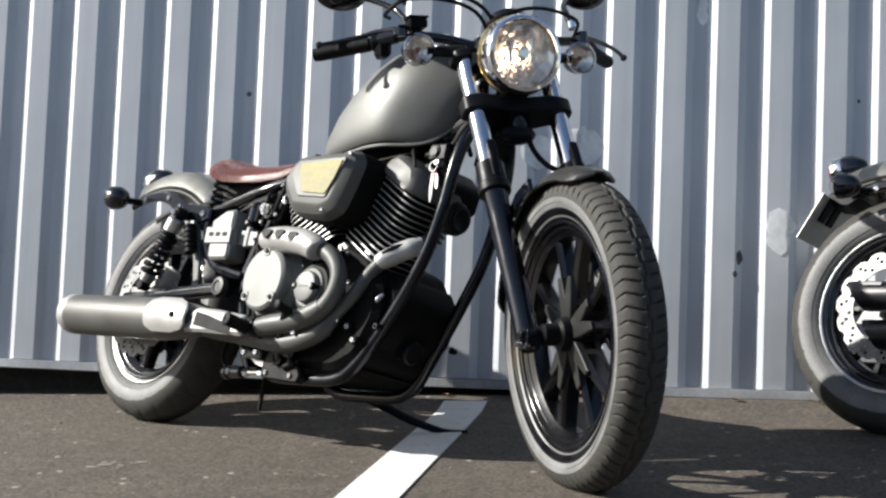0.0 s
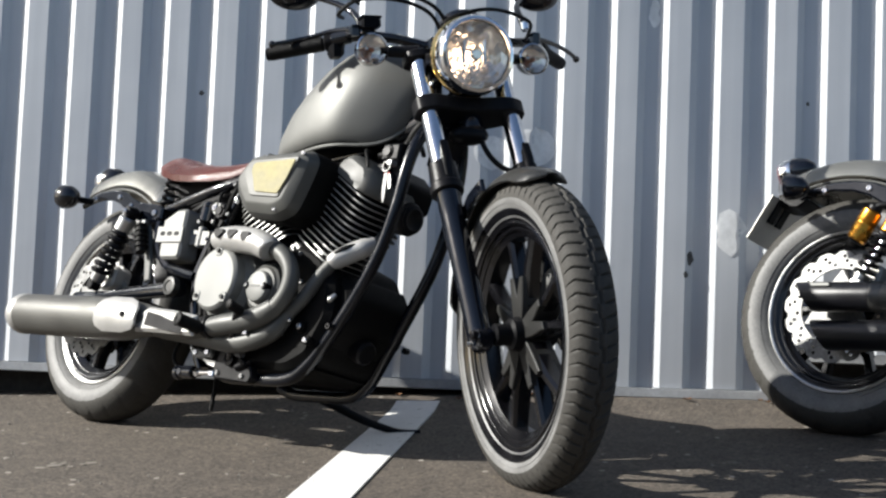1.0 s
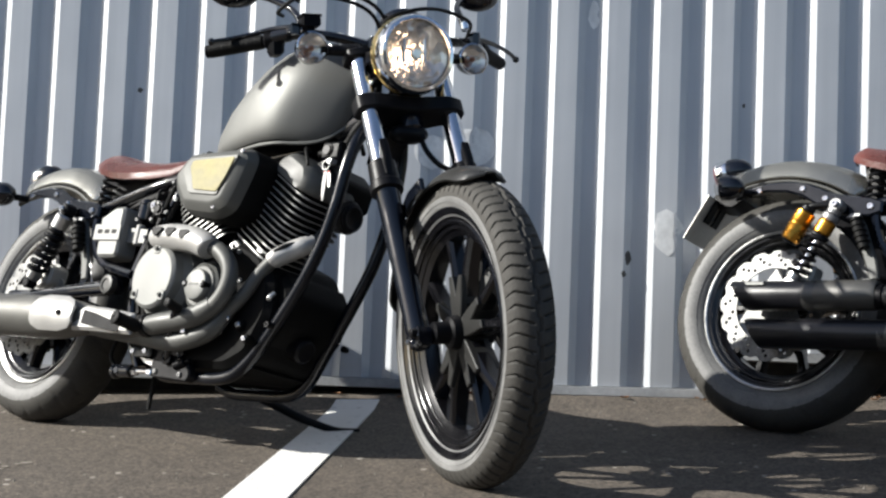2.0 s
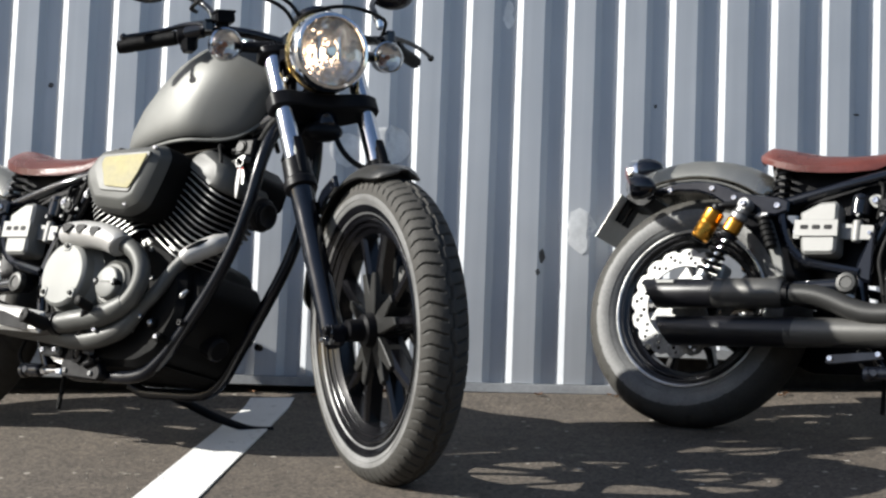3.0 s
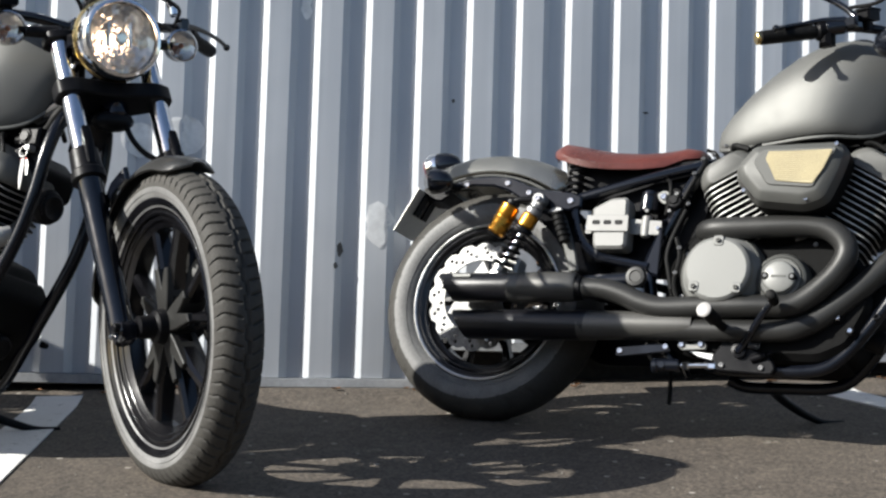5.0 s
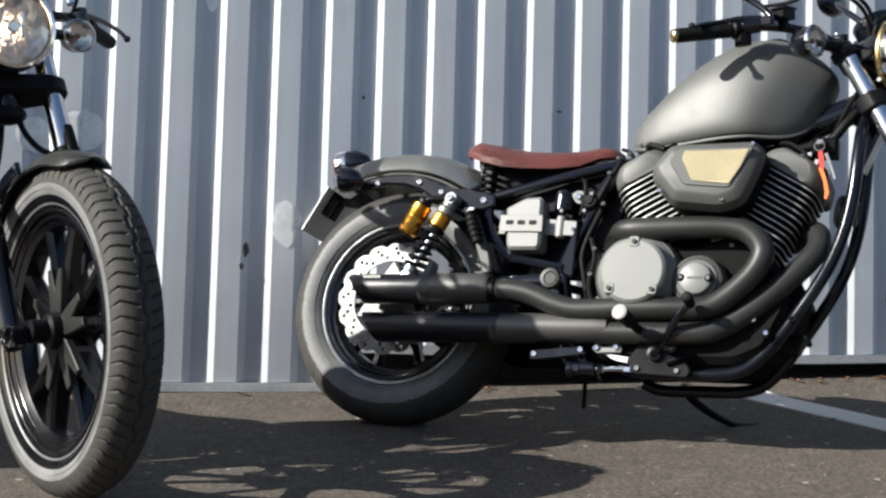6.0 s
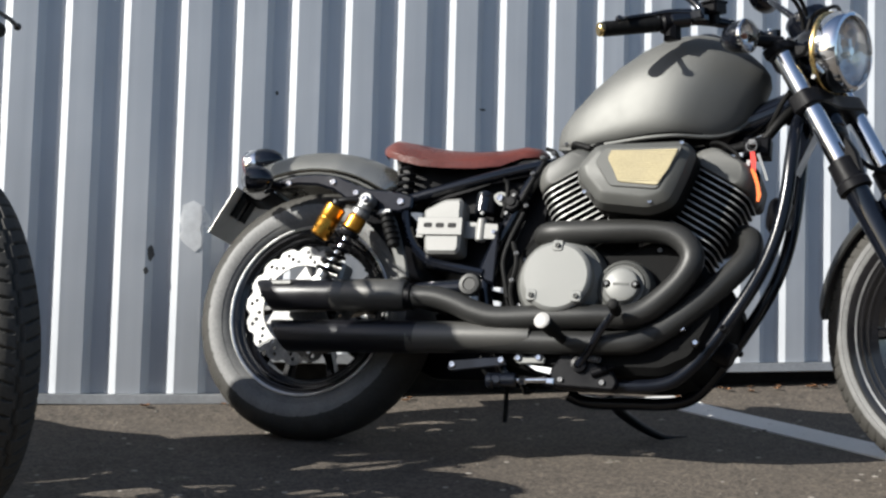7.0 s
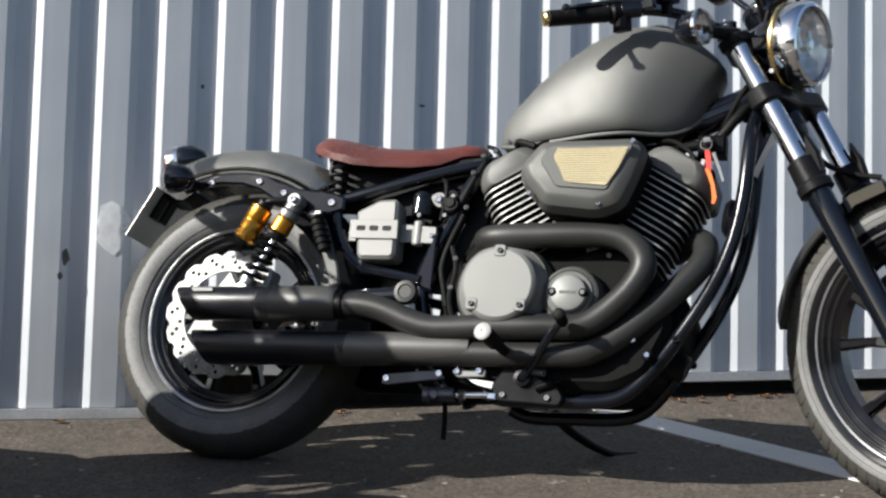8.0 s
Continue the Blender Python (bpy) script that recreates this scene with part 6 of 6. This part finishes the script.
        part("lever_clamp", B(join(rod(k + (1.02, s * 0.276, 1.092), k + (1.055, s * 0.240, 1.097), 0.019, 16), block(k + (1.075, s * 0.240, 1.102), (0.045, 0.030, 0.028), 0.006))), M["black"], bar)
        part("riser", B(join(rod((1.165, s * 0.055, 1.000), (1.130, s * 0.055, 1.058), 0.017, 16), block((1.130, s * 0.055, 1.060), (0.040, 0.030, 0.042), 0.006))), M["black"], bar)
        bolt(bar, (1.125, s * 0.055, 1.082), 0.006, (0, 0, 1), M["chrome"], fix=B)
        mir = new("mirror")
        mir.parent = thing
        C = lambda g: B(moved(g, (0.0, 0.0, 0.035) if s > 0 else (0.0, 0.020, 0.008)))
        part("stem", C(tube([(1.05, s * 0.232, 1.098), (1.025, s * 0.230, 1.135), (0.98, s * 0.240, 1.172), (0.93, s * 0.275, 1.205), (0.885, s * 0.315, 1.228)], [0.010, 0.009, 0.0085, 0.008, 0.008], 10)), M["black"], mir)
        part("stem_nut", C(rod((1.05, s * 0.232, 1.096), (1.048, s * 0.230, 1.118), 0.012, 10)), M["chrome"], mir)
        shell = ball((0, 0, 0), 0.030, 0.068, 0.042, 24, 12)
        part("shell", C(([(0.862 + q[0] * (1 if q[0] > 0 else 0.25), s * 0.352 + q[1], 1.236 + q[2]) for q in shell[0]], shell[1])), M["black"], mir, "gloss black oval mirror")
        face = ball((0, 0, 0), 0.003, 0.062, 0.037, 24, 12)
        part("glass", C(([(0.854 + q[0], s * 0.352 + q[1], 1.236 + q[2]) for q in face[0]], face[1])), M["mirror_glass"], mir)
    res = part("brake_reservoir", B(join(block((1.066, -0.196, 1.104), (0.018, 0.024, 0.030), 0.004), block((1.066, -0.196, 1.126), (0.040, 0.050, 0.024), 0.005), block((1.066, -0.196, 1.141), (0.043, 0.053, 0.006), 0.002))), M["plastic"], bar, "black brake fluid reservoir")
    for y in (-0.212, -0.180):
        bolt(res, (1.0665, y, 1.1440), 0.005, (0, 0, 1), fix=B)
    gauge = part("speedometer", S(lathe([(-0.045, 0.020), (-0.038, 0.040), (-0.010, 0.052), (0.010, 0.054), (0.016, 0.050), (0.012, 0.046)], (1.205, 0, 1.070), (-0.45, 0, 0.9), 32)), M["black"], thing, "round black speedometer")
    part("dial", S(lathe([(0.011, 0.046), (0.0112, 0.0001)], (1.205, 0, 1.070), (-0.45, 0, 0.9), 28)), M["plastic"], gauge)
    for i, pts in enumerate([
        [(1.095, -0.22, 1.140), (1.17, -0.275, 1.145), (1.20, -0.235, 1.142), (1.21, -0.13, 1.138), (1.225, -0.06, 1.10), (1.22, -0.03, 1.02), (1.20, -0.02, 0.90)],
        [(1.06, -0.25, 1.110), (1.16, -0.29, 1.095), (1.20, -0.25, 1.122), (1.215, -0.15, 1.122), (1.225, -0.075, 1.085), (1.215, -0.05, 1.0), (1.17, -0.05, 0.86)],
        [(1.07, 0.24, 1.09), (1.17, 0.20, 1.105), (1.235, 0.09, 1.112), (1.26, 0.0, 1.095), (1.245, -0.06, 1.06), (1.22, -0.06, 0.96), (1.18, -0.06, 0.82)],
        [(1.06, 0.23, 1.07), (1.15, 0.17, 1.06), (1.21, 0.08, 1.04), (1.21, 0.05, 0.95), (1.17, 0.05, 0.82)],
        [(1.23, -0.07, 0.93), (1.19, -0.09, 0.88), (1.15, -0.09, 0.82), (1.10, -0.06, 0.77)]]):
        part("cable", S(tube(pts, 0.0048 if i < 3 else 0.006, 8)), M["grip"], thing, "" if i else "black control cable")
    # wiring and boots under the tank nose
    part("loom", tube([(1.17, -0.045, 0.845), (1.14, -0.06, 0.80), (1.10, -0.05, 0.76), (1.02, -0.05, 0.74)], 0.012, 10), M["grip"], thing)
    part("ignition_lock", join(rod((1.092, -0.05, 0.735), (1.092, -0.098, 0.735), 0.020, 18), block((1.10, -0.07, 0.735), (0.06, 0.05, 0.045), 0.006)), M["plastic"], thing, "black ignition lock")
    part("lock_face", rod((1.092, -0.096, 0.735), (1.092, -0.102, 0.735), 0.013, 18), M["satin"], thing)
    part("horn", join(rod((1.130, -0.050, 0.584), (1.170, -0.050, 0.578), 0.041, 24), lathe([(0, 0.030), (0.006, 0.034), (0.010, 0.026), (0.005, 0.016), (0.005, 0.0001)], (1.170, -0.050, 0.578), (1, 0, -0.12), 24)), M["satin"], thing, "round black horn")
    part("front_cover", prism(rounded([(1.00, 0.70), (1.06, 0.725), (1.11, 0.68), (1.10, 0.62), (1.05, 0.62)], 0.014), -0.075, 0.075, 0.008), M["plastic"], thing)

    # -- front mudguard --
    mud = part("front_mudguard", S(arc_fender(1.57, 0.331, 0.354, 69, 174, 0.060, 0.030, 44, 0.0035, 0.0, 0.75)), M["mud"], thing, "satin black front mudguard", 50)
    for s in (-1, 1):
        part("mudguard_stay", S(strip([(1.395, 0.60), (1.43, 0.63), (1.50, 0.655)], 0.014, s * 0.066, s * 0.078, 0.002)), M["black"], mud)
        bolt(mud, (1.405, s * 0.086, 0.612), 0.007, (0, s, 0), M["steel"], fix=S)
    cal = S(prism(rounded([(1.44, 0.40), (1.49, 0.44), (1.475, 0.50), (1.42, 0.47)], 0.012), 0.045, 0.10, 0.006))
    part("front_caliper", cal, M["satin"], fork)
    return thing


def bike_pose(x, y, yaw, lean):
    c, s = math.cos(radians(yaw)), math.sin(radians(yaw))
    slope = SLOPE_X * c + SLOPE_Y * s
    return pose(x, y, ground_z(x, y), -lean, -math.degrees(math.atan(slope)), yaw)


POSE_A = bike_pose(-1.4302, 3.6951, -36.291, 11.748)
POSE_B = bike_pose(0.6384, 3.5846, -35.940, 12.254)
motorcycle("a", POSE_A, -30.16, "grey cruiser motorcycle with silver muffler on its side stand")
motorcycle("b", POSE_B, -28.06, "grey cruiser motorcycle with twin black pipes on its side stand")
bpy.context.view_layer.update()

# ---- ignition keys with ribbon tags ----
def key_ring(m, label, tags, drop=0.0):
    key = new("key_ring")
    key.matrix_world = m @ Matrix.Translation((0.008 + drop * 0.85, 0.038, -drop * 0.8))
    tagged(key, label, "key", "ignition keys")
    part("key", prism(rounded([(1.077, 0.728), (1.093, 0.728), (1.093, 0.742), (1.077, 0.742)], 0.004), -0.139, -0.160, 0.002), M["bolt"], key, "steel key")
    part("ring", tube([(1.085 + 0.012 * math.cos(t), -0.166, 0.722 + 0.012 * math.sin(t)) for t in np.linspace(0, 6.2, 14)], 0.0011, 6, 2), M["bolt"], key)
    for y, path, wide, mat, lab in tags:
        part("tag", strip(path, wide, y, y - 0.0024, 0.0005), M[mat], key, lab)
    return key


key_ring(POSE_B, "ignition key with red and orange ribbon tags", [
    (-0.162, [(1.087, 0.712), (1.091, 0.690), (1.093, 0.662)], [0.005, 0.006, 0.005], "red", "red ribbon tag"),
    (-0.163, [(1.088, 0.668), (1.095, 0.655), (1.103, 0.632), (1.108, 0.605), (1.106, 0.59)], [0.003, 0.0045, 0.004, 0.005, 0.003], "orange", "orange ribbon tag"),
    (-0.160, [(1.081, 0.690), (1.076, 0.668), (1.073, 0.645)], [0.004, 0.005, 0.004], "white", "white ribbon tag"),
    (-0.160, [(1.100, 0.705), (1.114, 0.670), (1.124, 0.640)], [0.004, 0.0035, 0.003], "bolt", "spare key")])
key_ring(POSE_A, "ignition key with a folded white ribbon and red thread", [
    (-0.161, [(1.079, 0.706), (1.087, 0.704), (1.097, 0.707)], [0.0015, 0.0022, 0.0015], "red", "thin red thread"),
    (-0.163, [(1.087, 0.706), (1.089, 0.690), (1.090, 0.672), (1.093, 0.652), (1.096, 0.634)], [0.005, 0.006, 0.006, 0.005, 0.002], "white", "folded white ribbon"),
    (-0.160, [(1.096, 0.704), (1.101, 0.688), (1.105, 0.668)], [0.003, 0.004, 0.0025], "plate_back", "pale ribbon tail")], 0.045)
